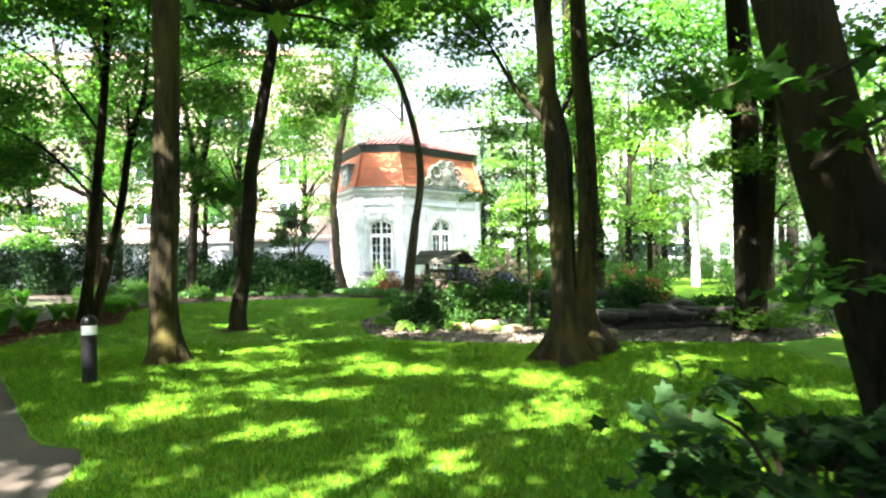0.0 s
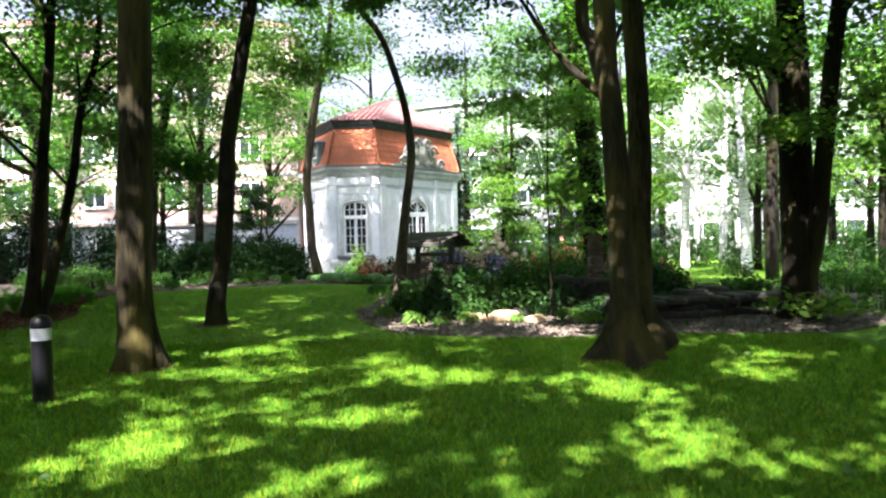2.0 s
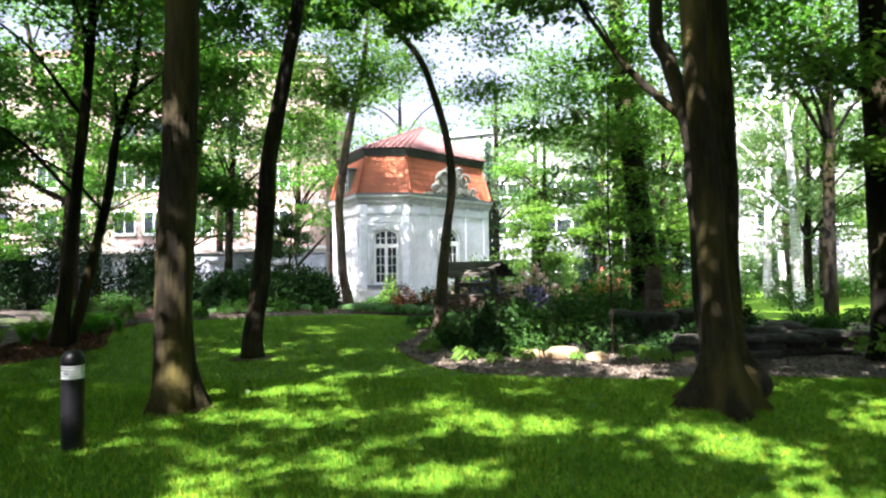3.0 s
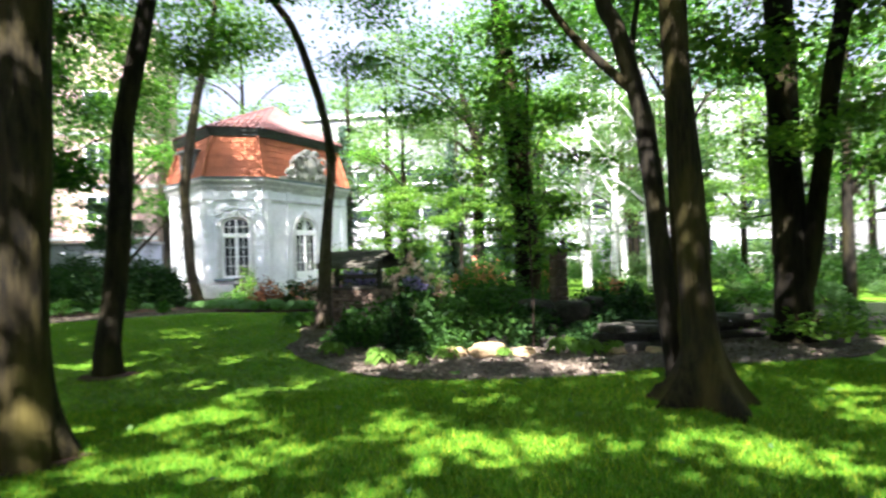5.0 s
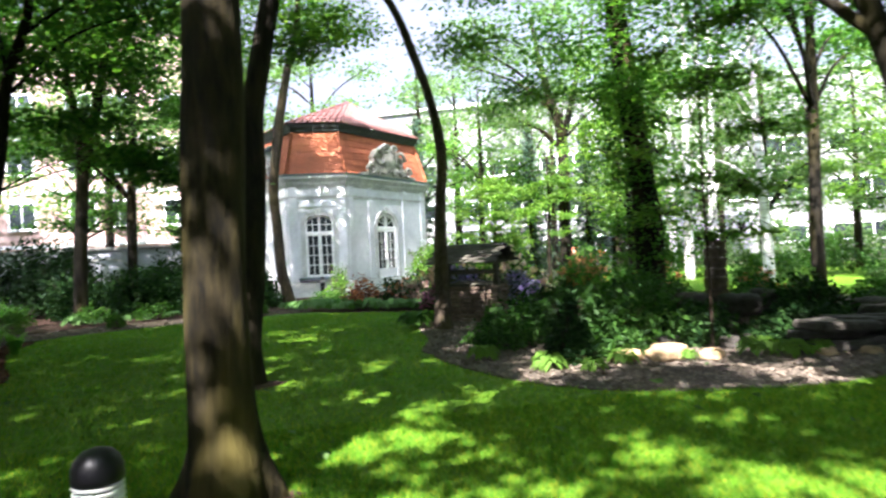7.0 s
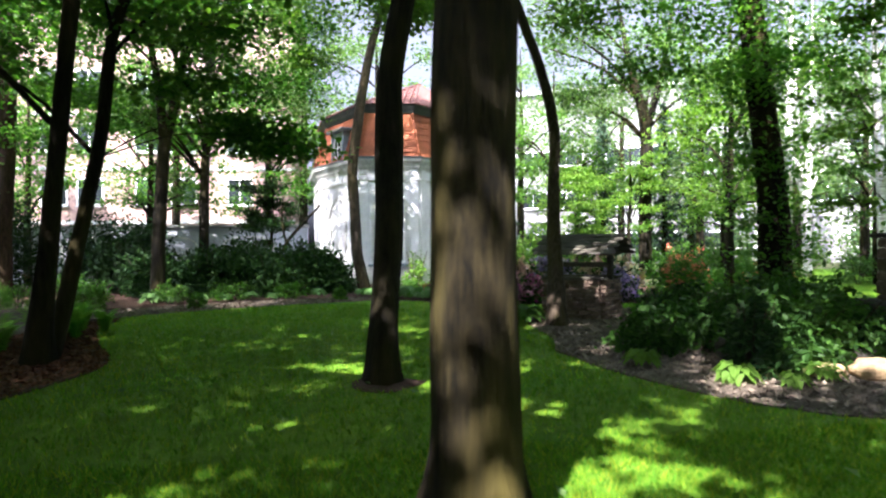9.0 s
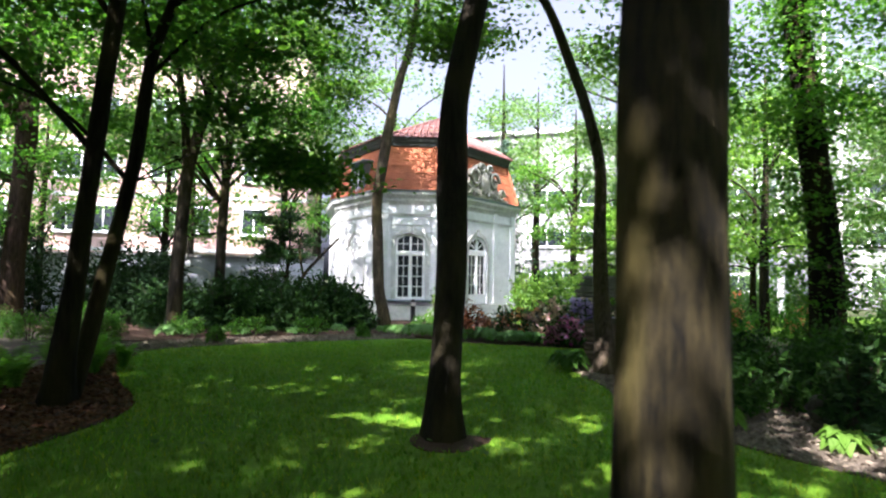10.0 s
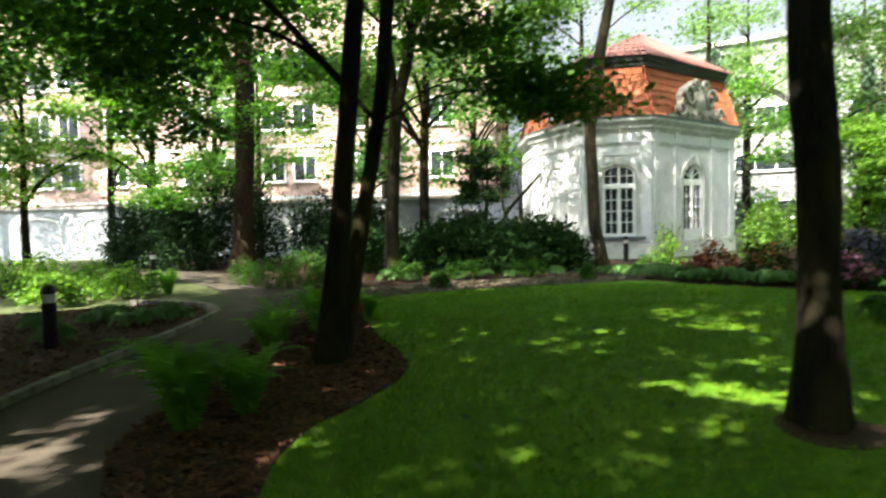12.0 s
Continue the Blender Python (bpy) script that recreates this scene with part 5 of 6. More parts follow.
def shrub(name, label, at, rx, ry, h, leaf, n=900, size=0.1, narrow=0.5, flowers=None, nf=0, category="shrub", stems=7, shell=0.45, z0=0.05, petal=0.05):
    """A shrub: several stems from the ground and a lumpy, gappy shell of leaves, with flower heads where it blooms."""
    global PLANTS
    PLANTS += 1
    rng = np.random.default_rng(500 + PLANTS)
    s = thing(name, (at[0], at[1], at[2] if len(at) > 2 else 0.0), label, category)
    verts, faces = [], []
    for k in range(stems):
        a = rng.uniform(0, 6.28)
        e = rng.uniform(0.3, 0.8)
        v, f = tube([(0.05 * math.cos(a), 0.05 * math.sin(a), -0.05, 0.018), (rx * e * 0.5 * math.cos(a), ry * e * 0.5 * math.sin(a), h * 0.4, 0.013), (rx * e * math.cos(a), ry * e * math.sin(a), h * 0.8, 0.005)], 5, 2)
        i0 = len(verts)
        verts += v
        faces += [tuple(i + i0 for i in q) for q in f]
    raw("stem", verts, faces, M["twig"], s)["kind"] = "stuff"
    k = max(8, n // 18)
    d = rng.normal(size=(k, 3))
    d[:, 2] = np.abs(d[:, 2])
    d /= np.linalg.norm(d, axis=1, keepdims=True)
    lump = 0.75 + 0.35 * np.array([noise.noise(Vector((q[0] * 1.8 + PLANTS, q[1] * 1.8, q[2] * 1.8))) for q in d])
    d *= (lump * rng.uniform(shell, 1.0, k) ** 0.5)[:, None]
    hubs = d * np.array([rx, ry, h]) + np.array([0, 0, z0])
    pts = np.repeat(hubs, 18, axis=0) + rng.normal(size=(k * 18, 3)) * np.array([rx, ry, h * 0.8]) * 0.13
    pts[:, 2] = np.abs(pts[:, 2]) + 0.02
    mesh_part("foliage", leaf_mesh("foliage", pts, size, size * narrow, rng, 0.45), leaf, s)
    if flowers:
        top = hubs[np.argsort(-(hubs[:, 2] - hubs[:, 1] * 0.3 * h / ry))][: max(nf * 2, nf)]
        pick = top[rng.permutation(len(top))[:nf]]
        p = np.repeat(pick, 16, axis=0) + rng.normal(size=(len(pick) * 16, 3)) * 0.055 + np.array([0, 0, 0.05])
        mesh_part("blossom", leaf_mesh("blossom", p, petal * 1.4, petal, rng, 0.6), flowers, s)
    return s


def frond_mesh(seed, length=0.75):
    """One arching frond along +x; its leaflets share the midrib."""
    rng = np.random.default_rng(seed)
    verts, faces = [np.array([0, 0, 0.02])], []
    rise = 0.85 + 0.35 * rng.random()
    k, prev = 17, 0
    d, sd = np.array([1, 0, 0]), np.array([0, 1, 0])
    for i in range(1, k + 1):
        t = i / k
        verts.append(d * length * (0.25 * t + 0.5 * t * t) + sd * 0.06 * length * t * t * rng.uniform(-1, 1) + np.array([0, 0, length * (rise * t * 1.25 - 0.72 * rise * t * t)]))
        cur = len(verts) - 1
        w = length * 0.2 * math.sin(math.pi * min(1, t * 0.82 + 0.14)) + 0.008
        for s in (-1, 1):
            verts.append(verts[prev] + sd * s * w + d * w * 0.35 + np.array([0, 0, 0.1 * w]))
            faces.append((prev, len(verts) - 1, cur) if s > 0 else (prev, cur, len(verts) - 1))
        prev = cur
    me = bpy.data.meshes.new("frond")
    me.from_pydata([tuple(v) for v in verts], [], faces)
    return me


FRONDS = [frond_mesh(k, 0.7 + 0.06 * k) for k in range(4)]


def fern(x, y, k=0, s=1.0):
    f = thing("fern", (x, y, -0.01), "green fern with arching feathery fronds", "fern", "ferns")
    qf = random.Random(k)
    for i in range(19):
        fr = mesh_part("frond", FRONDS[(i + k) % 4], M["fern"], f)
        z = s * qf.uniform(0.75, 1.1)
        fr.matrix_basis = pose(0, 0, 0, 0, 0, 137.5 * i + qf.uniform(-9, 9)) @ Matrix.Diagonal((z * qf.uniform(0.55, 0.95), z * 0.85, z * qf.uniform(1.0, 1.35), 1))


def hosta_mesh(seed, n=34, r=0.3):
    rng = np.random.default_rng(seed)
    verts, faces = [np.array([0, 0, 0.05])], []
    for k in range(n):
        a = rng.uniform(0, 6.28)
        q = rng.uniform(0.3, 1.0)
        d, sd = np.array([math.cos(a), math.sin(a), 0]), np.array([-math.sin(a), math.cos(a), 0])
        root = d * r * q * 0.35 + np.array([0, 0, 0.3 * r + 0.5 * r * (1 - q)])
        ln, w = 0.75 * r * rng.uniform(0.8, 1.2), 0.26 * r * rng.uniform(0.8, 1.2)
        i0 = len(verts)
        tip = root + d * ln - np.array([0, 0, 0.35 * ln * q])
        mid = root + d * ln * 0.45 + np.array([0, 0, 0.18 * ln])
        verts += [root, mid + sd * w + np.array([0, 0, 0.06 * r]), tip, mid - sd * w + np.array([0, 0, 0.06 * r]), mid]
        faces += [(i0, i0 + 4, i0 + 1), (i0 + 1, i0 + 4, i0 + 2), (i0, i0 + 3, i0 + 4), (i0 + 3, i0 + 2, i0 + 4)]
        stalk = len(verts)
        verts.append(root + sd * 0.012)
        faces.append((0, i0, stalk))
    me = bpy.data.meshes.new("hosta")
    me.from_pydata([tuple(v) for v in verts], [], faces)
    return me


HOSTAS = [hosta_mesh(1), hosta_mesh(2, 28), hosta_mesh(3, 40)]


def hosta(x, y, k=0, s=1.0, mat="hosta", label="mound of broad ribbed hosta leaves"):
    me = HOSTAS[k % 3] if mat == "hosta" else HOSTAS[k % 3].copy()
    if mat != "hosta":
        me.materials.clear()
    f = tagged(mesh_part("hosta", me, M[mat]), label, "hosta", "hostas")
    f.matrix_basis = pose(x, y, -0.01, 0, 0, 61 * k) @ Matrix.Diagonal((s, s, s * 1.1, 1))


q = random.Random(3)
# ferns along the mulch and the left bed
for k, (x, y, s) in enumerate(((-9.1, 12.95, 1.3), (-8.8, 13.35, 1.1), (-9.5, 13.6, 0.9), (-9.55, 15.6, 0.9), (-9.7, 16.4, 1.0), (-9.5, 17.2, 1.1), (-9.2, 17.7, 1.0), (-9.7, 18.1, 1.1), (-9.5, 18.7, 1.0), (-10.0, 18.9, 0.9), (-9.9, 19.6, 0.9),
                               (-9.2, 16.6, 0.9), (-9.0, 18.4, 0.8), (-14.5, 21.8, 1.0), (-16, 22.5, 1.0))):
    fern(x, y, k, s)
for k in range(12):
    hosta(-12.2 - q.random() * 2.2, 16.2 + q.random() * 2.6, k, 0.7 + 0.4 * q.random())
# hostas and low border before the pavilion
for k in range(46):
    t = k / 45
    x, y = -4.2 + 4.6 * t, 25.2 - 3.5 * t ** 0.8 + q.uniform(-0.1, 0.5)
    hosta(x, y, k, q.uniform(0.8, 1.25), "hosta" if k % 3 else "leaf", "low mound of green ground-cover leaves")
for k in range(10):
    hosta(-10 + k * 0.62, 24.0 + 0.16 * k + q.uniform(0, 0.6), k, q.uniform(0.6, 1.1))
# clipped box balls
for k, (x, y, r) in enumerate(((-13.3, 23.6, 0.42), (-12.7, 23.2, 0.45), (-12.1, 23.0, 0.42), (-13.9, 24.3, 0.45), (-11.4, 22.9, 0.34), (-10.8, 22.6, 0.38), (-8.4, 22.55, 0.24), (-5.0, 24.0, 0.22), (7.9, 12.7, 0.4), (8.5, 12.0, 0.42), (9.0, 11.6, 0.42), (9.6, 11.2, 0.42), (10.6, 10.6, 0.4))):
    shrub("box_ball", "clipped round box bush", (x, y), r, r, r * 1.5, M["leaf"], 1500, 0.045, 0.6, category="bush", stems=3, shell=0.8)
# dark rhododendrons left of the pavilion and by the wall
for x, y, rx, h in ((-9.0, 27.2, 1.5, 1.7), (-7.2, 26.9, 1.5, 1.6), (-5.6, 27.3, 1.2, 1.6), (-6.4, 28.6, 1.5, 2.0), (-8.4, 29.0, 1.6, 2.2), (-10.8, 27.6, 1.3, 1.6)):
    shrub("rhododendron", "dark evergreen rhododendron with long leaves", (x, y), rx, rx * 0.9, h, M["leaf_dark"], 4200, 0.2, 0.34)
# these shrubs carry their shade in the needle colour
for x, y, rx, h in ((-13.5, 31.5, 2.2, 3.0), (-17.3, 31.6, 2.1, 3.9), (-12.0, 29.5, 1.6, 2.2), (-20.7, 30.5, 1.8, 2.4), (-18.2, 29.0, 1.4, 2.9)):
    shrub("yew_shrub", "tall dark evergreen shrub by the wall", (x, y), rx, rx * 0.9, h, M["yew"], 5200, 0.2, 0.36, z0=0.3, stems=10)
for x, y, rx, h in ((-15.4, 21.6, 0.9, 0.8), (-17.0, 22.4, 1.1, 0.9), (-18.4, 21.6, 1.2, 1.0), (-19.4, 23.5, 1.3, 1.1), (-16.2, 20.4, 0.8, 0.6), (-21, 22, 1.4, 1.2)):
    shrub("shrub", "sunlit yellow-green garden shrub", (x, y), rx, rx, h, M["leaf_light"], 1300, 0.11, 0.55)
for x, y, rx, h in ((-11.6, 24.8, 0.7, 0.7), (-9.6, 24.6, 0.6, 0.55), (-8.0, 25.0, 0.7, 0.5), (-6.4, 25.2, 0.7, 0.5), (-12.8, 26.0, 0.9, 0.9), (-3.2, 25.6, 0.7, 0.5)):
    shrub("shrub", "low green border shrub", (x, y), rx, rx, h, M["leaf"], 800, 0.09, 0.5)
# flowering border between pavilion and well
for x, y, rx, h, lf, fl, lab in ((-2.0, 24.2, 0.8, 0.95, "red_leaf", "coral", "bronze-leaved shrub with a few red blossoms"), (-1.0, 23.7, 0.8, 1.0, "leaf_dark", "coral", "dark shrub with red blossoms"), (-0.2, 23.2, 0.9, 1.2, "leaf_dark", "pink", "rhododendron with pale pink blossom"),
                                 (0.6, 22.6, 1.0, 1.4, "leaf_dark", "purple", "rhododendron covered in violet blossom"), (-0.1, 22.0, 0.7, 0.8, "leaf_dark", "magenta", "azalea with magenta blossom"), (1.0, 23.9, 1.0, 1.4, "leaf_dark", "pink", "rhododendron with pale lilac blossom"),
                                 (2.3, 23.4, 1.2, 1.8, "leaf_dark", "pink", "rhododendron with pale pink blossom"), (2.16, 22.2, 0.7, 1.05, "leaf_dark", "purple", "rhododendron with violet blossom behind the well"), (4.6, 23.0, 1.2, 1.5, "leaf", "coral", "azalea with coral red blossom"), (3.6, 21.8, 1.0, 1.3, "leaf", "coral", "azalea with coral red blossom"),
                                 (6.2, 22.0, 1.0, 1.4, "leaf", "coral", "azalea with coral red blossom"), (5.6, 24.6, 1.2, 1.7, "leaf", "coral", "azalea with coral red blossom"), (5.4, 16.4, 0.7, 1.1, "leaf", "coral", "azalea with coral red blossom")):
    shrub("flowering_shrub", lab, (x, y), rx, rx, h, M[lf], 1100, 0.13, 0.4, M[fl], 120 if fl != "coral" else 16, petal=0.1 if fl != "coral" else 0.06)
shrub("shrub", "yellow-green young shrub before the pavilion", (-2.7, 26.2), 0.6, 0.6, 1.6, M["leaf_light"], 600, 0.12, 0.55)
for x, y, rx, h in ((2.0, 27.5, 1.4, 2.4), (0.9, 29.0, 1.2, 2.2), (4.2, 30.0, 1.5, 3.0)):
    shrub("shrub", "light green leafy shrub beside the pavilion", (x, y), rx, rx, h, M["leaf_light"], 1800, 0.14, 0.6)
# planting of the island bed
# leaf_shade paints in the shade that lies over this bed
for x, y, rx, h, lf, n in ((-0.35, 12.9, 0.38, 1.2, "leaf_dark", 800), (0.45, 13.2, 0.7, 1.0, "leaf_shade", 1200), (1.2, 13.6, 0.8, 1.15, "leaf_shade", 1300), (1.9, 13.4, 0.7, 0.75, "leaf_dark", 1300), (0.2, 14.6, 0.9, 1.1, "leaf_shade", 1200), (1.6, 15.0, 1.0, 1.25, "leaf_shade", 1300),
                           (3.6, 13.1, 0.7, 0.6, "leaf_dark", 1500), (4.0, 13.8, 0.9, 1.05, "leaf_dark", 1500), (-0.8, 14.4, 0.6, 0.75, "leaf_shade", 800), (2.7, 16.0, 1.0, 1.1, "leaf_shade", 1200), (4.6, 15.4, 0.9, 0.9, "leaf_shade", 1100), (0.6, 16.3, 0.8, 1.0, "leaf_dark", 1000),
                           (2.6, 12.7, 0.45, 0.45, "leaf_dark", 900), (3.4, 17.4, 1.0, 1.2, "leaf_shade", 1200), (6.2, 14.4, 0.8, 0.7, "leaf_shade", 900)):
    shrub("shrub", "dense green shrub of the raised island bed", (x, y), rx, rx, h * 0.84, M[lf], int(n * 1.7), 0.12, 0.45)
for k, (x, y, s) in enumerate(((-0.75, 12.6, 0.7), (0.2, 12.5, 0.6), (1.9, 12.2, 0.8), (2.2, 12.0, 0.7), (2.6, 12.0, 0.6), (-1.3, 13.6, 0.7), (-0.3, 12.3, 0.5), (1.0, 12.4, 0.5))):
    hosta(x, y, k, s * 1.2, "leaf_light", "small light green plant among the stones")
hosta(-1.55, 17.9, 1, 1.3, "leaf", "clump of broad leaves by the curved tree")
hosta(-1.35, 18.3, 2, 1.2, "leaf", "clump of broad leaves by the curved tree")
# low leaves on the right
for k in range(26):
    x, y = q.uniform(9, 18), q.uniform(14.5, 20)
    shrub("shrub", "low mixed ground planting along the side path", (x, y), 0.6, 0.6, q.uniform(0.35, 0.9), M["leaf" if k % 2 else "leaf_far"], 420, 0.11, 0.5, stems=3)
q2 = random.Random(31)
for k in range(14):
    x, y = q2.uniform(13, 27), q2.uniform(19.5, 27)
    shrub("shrub", "green undergrowth between the far trunks", (x, y), 1.1, 1.1, q2.uniform(1.1, 2.5), M["leaf_far" if k % 2 else "leaf_shade"], 700, 0.15, 0.5, stems=4)
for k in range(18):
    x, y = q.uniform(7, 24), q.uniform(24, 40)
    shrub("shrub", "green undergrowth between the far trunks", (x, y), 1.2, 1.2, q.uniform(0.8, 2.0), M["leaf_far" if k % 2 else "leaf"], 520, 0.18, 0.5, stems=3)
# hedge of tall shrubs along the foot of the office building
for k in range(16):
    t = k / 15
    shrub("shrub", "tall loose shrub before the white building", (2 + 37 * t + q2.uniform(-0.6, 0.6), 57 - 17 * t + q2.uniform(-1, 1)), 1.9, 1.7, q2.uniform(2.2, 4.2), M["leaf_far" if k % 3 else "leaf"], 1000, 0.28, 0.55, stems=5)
# broad-leaved bush and branches close to the start
LOBES = [(-0.5, 0.0), (-0.3, 0.2), (-0.38, 0.46), (-0.08, 0.3), (0.1, 0.52), (0.2, 0.24), (0.6, 0.0), (0.2, -0.24), (0.1, -0.52), (-0.08, -0.3), (-0.38, -0.46), (-0.3, -0.2)]


def lobed_leaves(name, centres, size, rng, up=0.9, droop=0.25):
    """Five-lobed leaves, each a fan round a raised midrib, in loose layers."""
    verts, faces = [], []
    for c in centres:
        nrm = Vector(rng.normal(size=3)) + Vector((0, 0, 2 * up))
        nrm.normalize()
        ax = Vector(rng.normal(size=3))
        ax.z -= droop
        ax = (ax - nrm * ax.dot(nrm)).normalized()
        sd = nrm.cross(ax)
        ln = size * rng.uniform(0.6, 1.25)
        i0, k = len(verts), len(LOBES)
        verts.append(Vector(c))
        verts += [Vector(c) + (ax * u + sd * v) * ln + nrm * ln * (0.12 * abs(v) - 0.25 * u * u) for u, v in LOBES]
        faces += [(i0, i0 + 1 + j, i0 + 1 + (j + 1) % k) for j in range(k)]
    me = bpy.data.meshes.new(name)
    me.from_pydata(verts, [], faces)
    return me


def leafy_stems(owner, lines, leaf, size, per, spread, seed):
    """Thin arching stems, each with layers of lobed leaves along its outer part."""
    rng = np.random.default_rng(seed)
    verts, faces, pts = [], [], []
    for ln in lines:
        v, f = tube(ln, 5, 4)
        i0 = len(verts)
        verts += v
        faces += [tuple(i + i0 for i in q) for q in f]
        run = smooth_line(ln, 6)
        run = run[len(run) // 3:]
        pick = rng.integers(0, len(run), per)
        pts += [run[i][:3] + rng.normal(size=3) * np.array([spread, spread, spread * 0.35]) for i in pick]
    raw("stem", verts, faces, M["twig"], owner)["kind"] = "stuff"
    mesh_part("foliage", lobed_leaves("foliage", pts, size, rng), leaf, owner)


bush = thing("bush", (1.45, 2.45, 0), "low bush with broad lobed green leaves, darkened for shade, near the path", "bush")
qb = random.Random(4)
stems = []
for k in range(20):
    a, reach, z = qb.uniform(0, 6.28), qb.uniform(0.3, 0.95), qb.uniform(0.6, 1.0)
    dx, dy = reach * 1.25 * math.cos(a), reach * 0.55 * math.sin(a)
    stems.append([(0.05 * math.cos(a), 0.05 * math.sin(a), -0.03, 0.014), (dx * 0.4, dy * 0.4, z * 0.75, 0.01), (dx * 0.8, dy * 0.8, z, 0.006), (dx, dy, z - 0.05, 0.003)])
# leaf_dark here puts the shade of the trees into the leaves
leafy_stems(bush, stems, M["leaf_dark"], 0.105, 30, 0.085, 41)
sp = thing("hanging_branch", (2.0, 3.0, 0), "leafy low branches hanging from the leaning trunk", "branch")
leafy_stems(sp, [[(-0.1, 0.3, 1.5, 0.02), (-0.3, -0.1, 1.45, 0.012), (-0.6, -0.5, 1.3, 0.005)], [(-0.1, 0.3, 1.9, 0.02), (0.0, -0.2, 2.1, 0.012), (-0.05, -0.7, 1.95, 0.005)], [(-0.2, 0.3, 2.2, 0.02), (-0.5, -0.1, 2.3, 0.012), (-0.9, -0.4, 2.15, 0.005)],
                 [(-0.2, 0.3, 2.3, 0.02), (0.1, -0.1, 2.45, 0.012), (0.0, -0.5, 2.35, 0.005)], [(0.1, 0.2, 1.3, 0.02), (0.05, -0.3, 1.4, 0.012), (-0.15, -0.7, 1.25, 0.005)]], M["leaf"], 0.11, 40, 0.11, 42)
leafy_stems(sp, [[(-0.35, 0.35, 2.9, 0.025), (-1.0, 0.1, 2.95, 0.015), (-1.9, 0.0, 2.85, 0.008), (-2.8, -0.1, 2.75, 0.004)]], M["leaf_mid"], 0.13, 44, 0.16, 43)


# ---- stones ----
def stone_mesh(seed, sub=3, sx=1.0, sy=0.8, sz=0.6, rough=0.25):
    bm = bmesh.new()
    bmesh.ops.create_icosphere(bm, subdivisions=sub, radius=1)
    for v in bm.verts:
        d = v.co.normalized()
        f = 1 + rough * noise.noise(d * 1.3 + Vector((seed * 3.7, 0, 0))) + rough * 0.4 * noise.noise(d * 3.1 + Vector((0, seed * 2.1, 0)))
        box_f = 1 / max(abs(d.x), abs(d.y), abs(d.z)) ** 0.55
        v.co = Vector((d.x * sx, d.y * sy, d.z * sz)) * f * box_f * 0.85
    me = bpy.data.meshes.new("boulder")
    bm.to_mesh(me)
    bm.free()
    me.shade_smooth()
    return me


def boulder(x, y, z, s, seed, mat="rock", flat=0.6, rz=0, label="rounded dark garden rock"):
    b = tagged(mesh_part("boulder", stone_mesh(seed, 3, 1.0, 0.75, flat), M[mat]), label, "rock", "garden rocks")
    b.matrix_basis = pose(x, y, z, 0, 0, rz) @ Matrix.Diagonal((s, s, s, 1))


PALE = "pale yellow sandstone block edging the bed"
for k, (x, y, s) in enumerate(((0.34, 12.66, 0.24), (0.82, 12.5, 0.31), (1.33, 12.32, 0.2), (-0.27, 12.85, 0.2), (2.6, 11.9, 0.17), (3.1, 11.75, 0.15))):
    boulder(x, y, s * 0.3, s, k, "sandstone", 0.42, 20 * k, PALE)
for k in range(9):
    boulder(q.uniform(-0.6, 2.8), q.uniform(12.9, 13.4), q.uniform(0.05, 0.3), q.uniform(0.18, 0.34), 20 + k, "rock", 0.6, 37 * k, "mossy dark stone of the raised bed")
for k, (x, y, z, s) in enumerate(((3.0, 14.0, 0.45, 0.4), (3.6, 14.2, 0.5, 0.35), (2.4, 14.3, 0.5, 0.35), (2.9, 14.9, 0.3, 0.6), (4.2, 12.6, 0.3, 0.4), (5.0, 13.4, 0.3, 0.4), (3.4, 15.1, 0.3, 0.5))):
    boulder(x, y, z, s, 50 + k, "rock", 0.55, 53 * k)
# dark hollow ledge of flat slabs beside the forked tree
ledge = thing("stone_ledge", (4.2, 12.2, 0), "low dark ledge of flat stacked stone slabs", "stone ledge")
for k in range(18):
    lvl = k % 3
    bm = box(-0.42, 0.42, -0.26, 0.26, -0.06, 0.06, 0.03)
    for v in bm.verts:
        v.co += Vector((noise.noise(v.co * 2 + Vector((k, 0, 0))), noise.noise(v.co * 2 + Vector((0, k, 0))), 0.3 * noise.noise(v.co * 2 + Vector((0, 0, k))))) * 0.1
    sl = part("slab", bm, M["rock"], ledge)
    sl.matrix_basis = pose(-1.4 + 0.5 * (k // 3) + 0.12 * lvl, 0.1 * (k // 3) + (0.1 if lvl == 1 else -0.05), 0.07 + 0.13 * lvl, 2 * (k % 4 - 1.5), 2 * (k % 3 - 1), 12 * (k % 5 - 2))
# stone pillar on the rocks
pil = thing("stone_pillar", (3.14, 14.72, 0.5), "dark weathered stone pillar with a cap on the rocks", "pillar")
z = 0.0
for k in range(6):
    hh = (0.17, 0.2, 0.15, 0.18, 0.16, 0.14)[k]
    bm = box(-0.15 + 0.006 * k, 0.15 - 0.006 * k, -0.14, 0.14, z + 0.004, z + hh, 0.025)
    for v in bm.verts:
        v.co.x += 0.02 * noise.noise(v.co * 5)
        v.co.y += 0.02 * noise.noise(v.co * 5 + Vector((5, 0, 0)))
    part("stone", bm, M["rubble"], pil)
    z += hh
part("cap", box(-0.21, 0.21, -0.19, 0.19, z + 0.004, z + 0.08, 0.02), M["rock"], pil)

# ---- well ----
well = thing("well", (-0.05, 18.85, 0), "garden well of stacked rubble with boarded wooden roof", "well", rz=-42)
qs = random.Random(11)
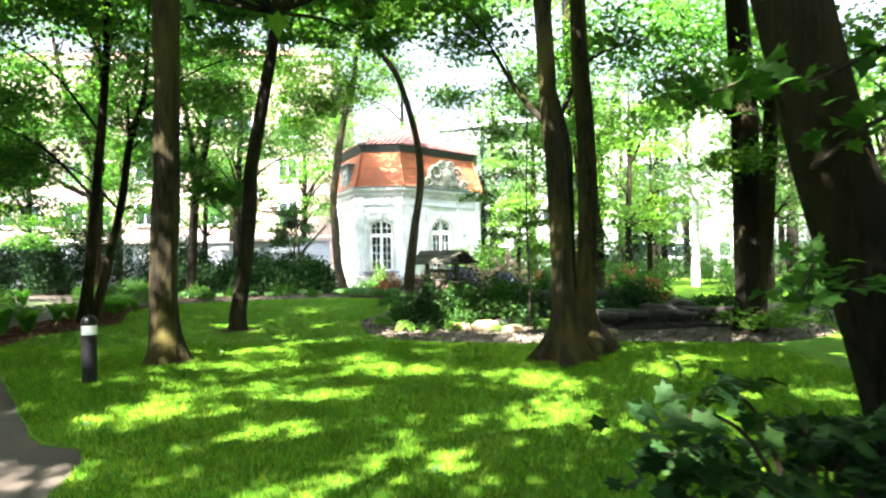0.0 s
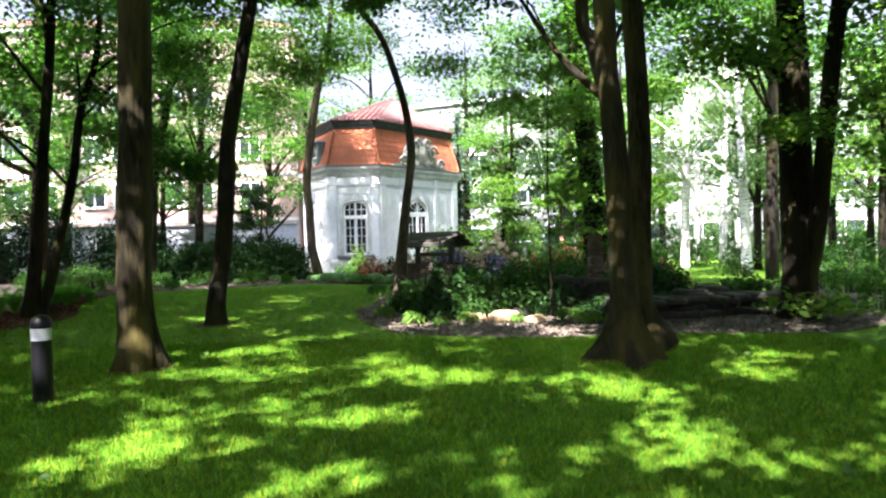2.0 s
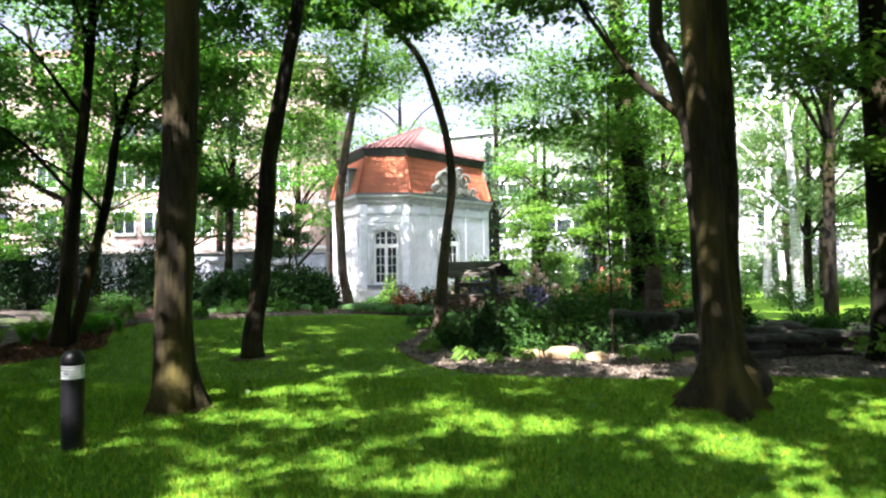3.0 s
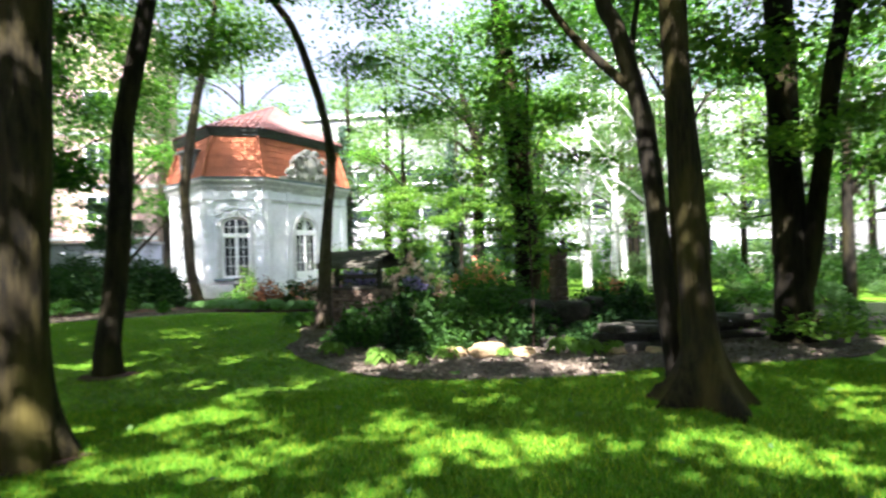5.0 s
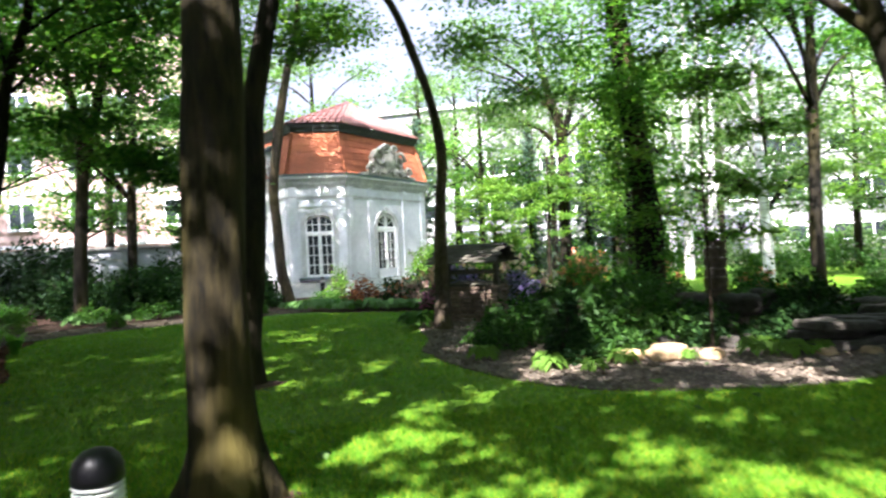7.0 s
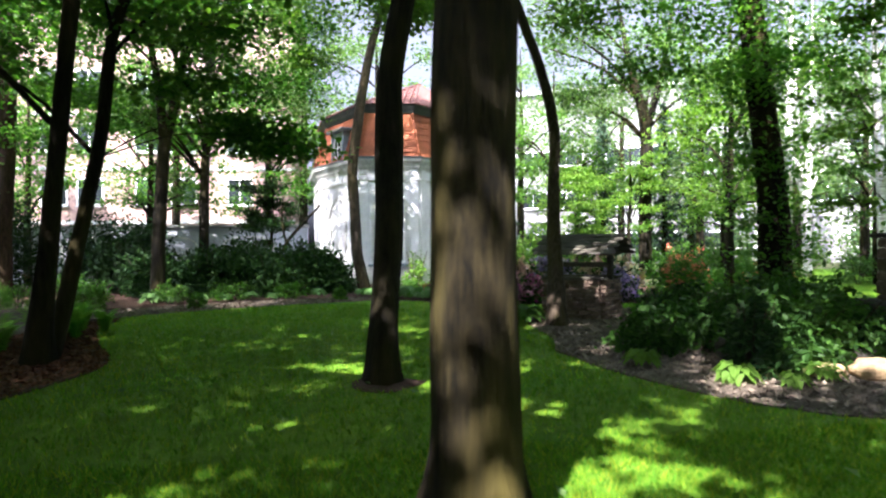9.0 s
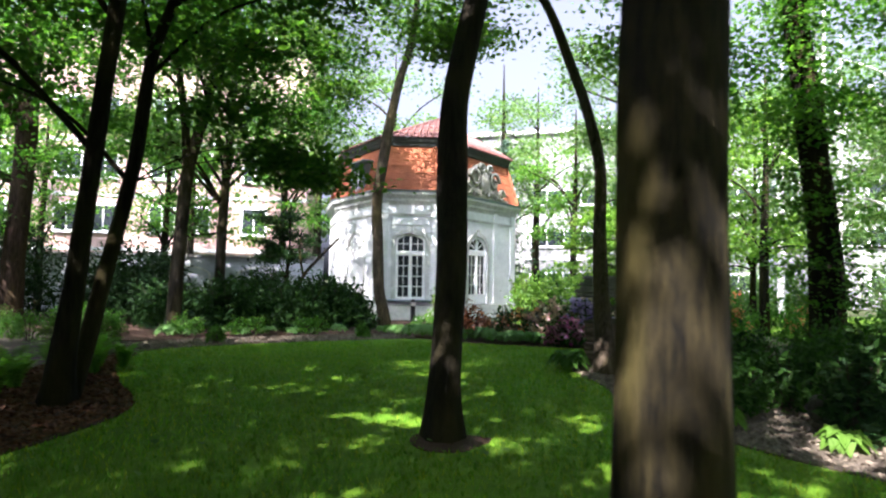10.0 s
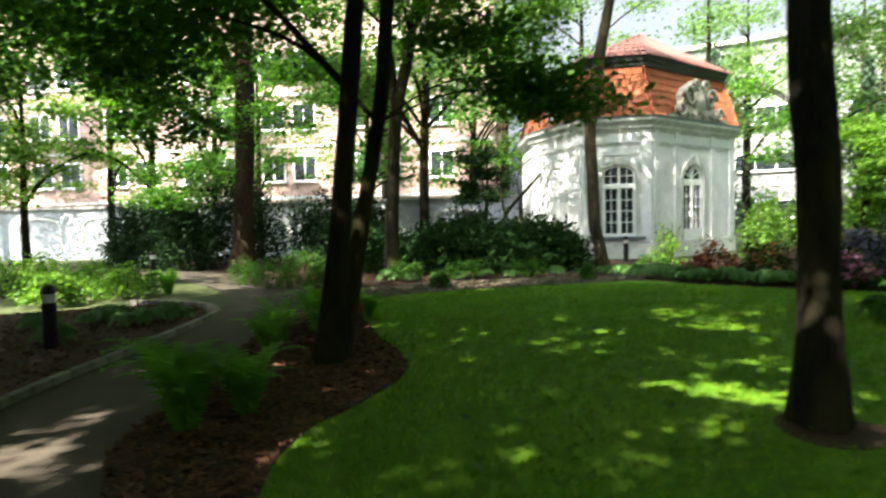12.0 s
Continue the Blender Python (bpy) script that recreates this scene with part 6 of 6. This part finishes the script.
for side in range(4):
    ln = 1.15 if side % 2 == 0 else 0.95
    for r in range(9):
        x = -ln / 2
        while x < ln / 2 - 0.05:
            w = min(qs.uniform(0.16, 0.34), ln / 2 - x)
            bm = box(0.005, w - 0.008, -0.09, 0.06, 0.004, 0.078, 0.012)
            for v in bm.verts:
                v.co.y += 0.07 * noise.noise(v.co * 5 + Vector((x * 9, r * 3.1, side)))
                v.co.z += 0.01 * noise.noise(v.co * 8 + Vector((x * 9, r, side)))
            st = part("stone", bm, M["rubble"], well)
            off = 0.475 if side % 2 == 0 else 0.575
            st.matrix_basis = pose(0, 0, 0.085 * r, 0, 0, 90 * side) @ pose(x, -off, 0)
            x += w
part("well_core", box(-0.5, 0.5, -0.4, 0.4, 0, 0.6), M["rubble"], well)
part("coping", box(-0.66, 0.66, -0.56, -0.3, 0.766, 0.82, 0.015), M["old_wood"], well)
part("coping", box(-0.66, 0.66, 0.3, 0.56, 0.766, 0.82, 0.015), M["old_wood"], well)
for x in (-0.6, 0.6):
    part("post", box(x - 0.055, x + 0.055, -0.055, 0.055, 0, 1.5, 0.01), M["old_wood"], well)
    part("cross_beam", box(x - 0.05, x + 0.05, -0.52, 0.52, 1.24, 1.32, 0.01), M["old_wood"], well)
    for s in (-1, 1):
        b = part("brace", box(-0.03, 0.03, 0, 0.5, -0.03, 0.03, 0.005), M["old_wood"], well)
        b.matrix_basis = pose(x, 0, 1.6, -34 if s > 0 else 214, 0, 0)
part("ridge_beam", box(-0.8, 0.8, -0.04, 0.04, 1.56, 1.63, 0.01), M["old_wood"], well)
board_me = bpy.data.meshes.new("roof_board")
bm = box(-0.28, 0.28, -0.07, 0.07, -0.011, 0.011, 0.004)
bm.to_mesh(board_me)
bm.free()
part("windlass", box(-0.6, 0.6, -0.06, 0.06, 1.0, 1.1, 0.03), M["old_wood"], well)
for s in (-1, 1):
    for r in range(6):
        for c in range(3):
            t = mesh_part("roof_board", board_me, M["old_wood"], well)
            yy = 0.06 + 0.105 * r
            t.matrix_basis = pose(-0.57 + 0.57 * c + (0.06 if r % 2 else 0), s * yy, 1.655 - 0.62 * yy + qs.uniform(0, 0.016), -s * 25, 0, qs.uniform(-1.5, 1.5))

# ---- bollard lamps ----


def bollard(x, y, first=[]):
    if first:
        return copy_thing(first[0], pose(x, y, 0))
    b = thing("bollard_lamp", (x, y, 0), "black cylindrical bollard lamp with louvred white band", "bollard lamp", "bollard lamps")
    first.append(b)

    def turned(name, prof, mat, label=""):
        n = 24
        verts = [(r * math.cos(2 * math.pi * k / n), r * math.sin(2 * math.pi * k / n), z) for r, z in prof for k in range(n)]
        faces = [(i * n + k, i * n + (k + 1) % n, (i + 1) * n + (k + 1) % n, (i + 1) * n + k) for i in range(len(prof) - 1) for k in range(n)]
        faces += [tuple(range((len(prof) - 1) * n, len(prof) * n)), tuple(range(n - 1, -1, -1))]
        return raw(name, verts, faces, mat, b, label, smooth=name == "cap")

    turned("post", [(0.095, -0.05), (0.095, 0.0), (0.088, 0.01), (0.088, 0.6)], M["black_metal"])
    turned("lens", [(0.075, 0.6), (0.075, 0.715)], M["lens"], "milky white light band")
    for k in range(5):
        z = 0.605 + 0.024 * k
        turned("louvre", [(0.07, z), (0.09, z - 0.002), (0.09, z + 0.006), (0.07, z + 0.012)], M["white"])
    turned("cap", [(0.09, 0.715), (0.092, 0.735), (0.09, 0.77), (0.078, 0.8), (0.055, 0.825), (0.02, 0.838)], M["black_metal"], "domed black cap")
    return b


for x, y in ((-4.38, 7.8), (-12.7, 16.0), (-3.1, 30.3), (12.5, 12.9), (-17.2, 25.6)):
    bollard(x, y)

# ---- loose cover: grass, chips, pebbles, fallen leaves ----
rng = np.random.default_rng(9)


def cover(name, label, category, pts, length, width, material, up):
    me = leaf_mesh(name, pts, length, width, rng, up)
    return tagged(mesh_part(name, me, material), label, category, kind="stuff")


def blades(n, region, holes, hmin, hmax):
    x = rng.uniform(region[0], region[1], n)
    y = rng.uniform(region[2], region[3], n)
    ok = inside(x, y, shape(LAWN))
    for hshape in holes:
        ok &= ~inside(x, y, shape(hshape))
    x, y = x[ok], y[ok]
    m = len(x)
    h = rng.uniform(hmin, hmax, m)
    a = rng.uniform(0, 6.28, m)
    w = 0.004 + 0.004 * rng.random(m)
    lean = rng.normal(size=(m, 2)) * 0.45 * h[:, None]
    v = np.empty((m, 3, 3))
    v[:, 0] = np.c_[x + np.cos(a) * w, y + np.sin(a) * w, np.full(m, -0.005)]
    v[:, 1] = np.c_[x - np.cos(a) * w, y - np.sin(a) * w, np.full(m, -0.005)]
    v[:, 2] = np.c_[x + lean[:, 0], y + lean[:, 1], h]
    me = bpy.data.meshes.new("grass")
    me.vertices.add(3 * m)
    me.vertices.foreach_set("co", v.ravel())
    me.loops.add(3 * m)
    me.loops.foreach_set("vertex_index", np.arange(3 * m, dtype=np.int32))
    me.polygons.add(m)
    me.polygons.foreach_set("loop_start", (np.arange(m) * 3).astype(np.int32))
    me.polygons.foreach_set("loop_total", np.full(m, 3, np.int32))
    me.update(calc_edges=True)
    return me


for n, reg, h0, h1 in ((260000, (-9, 5, 3, 11), 0.02, 0.06), (120000, (-10, 10, 11, 23), 0.025, 0.06)):
    tagged(mesh_part("grass", blades(n, reg, (BED, MULCH, *PITS), h0, h1), M["blade"]), "short mown grass blades of the lawn", "grass", kind="stuff")


def strewn(n, outline, z):
    o = np.array(shape(outline))
    x = rng.uniform(o[:, 0].min(), o[:, 0].max(), n)
    y = rng.uniform(o[:, 1].min(), o[:, 1].max(), n)
    ok = inside(x, y, o)
    return np.c_[x[ok], y[ok], np.full(ok.sum(), z)]


cover("bark_chips", "loose red-brown bark chips", "bark mulch", strewn(16000, MULCH, 0.022), 0.075, 0.04, M["chip"], 1.5)
cover("bark_chips", "loose red-brown bark chips", "bark mulch", strewn(16000, LEFT_BED, 0.014), 0.075, 0.04, M["chip"], 1.5)
cover("pebbles", "loose grey-brown gravel and chips", "gravel", strewn(30000, BED, 0.024), 0.05, 0.04, M["pebble"], 1.2)
cover("pebbles", "loose pale gravel", "gravel", strewn(14000, STRIP, 0.004), 0.06, 0.045, M["pebble"], 1.2)
cover("fallen_leaves", "few fallen leaves on the lawn", "fallen leaves", strewn(480, LAWN, 0.045), 0.1, 0.07, M["leaf_far"], 1.5)
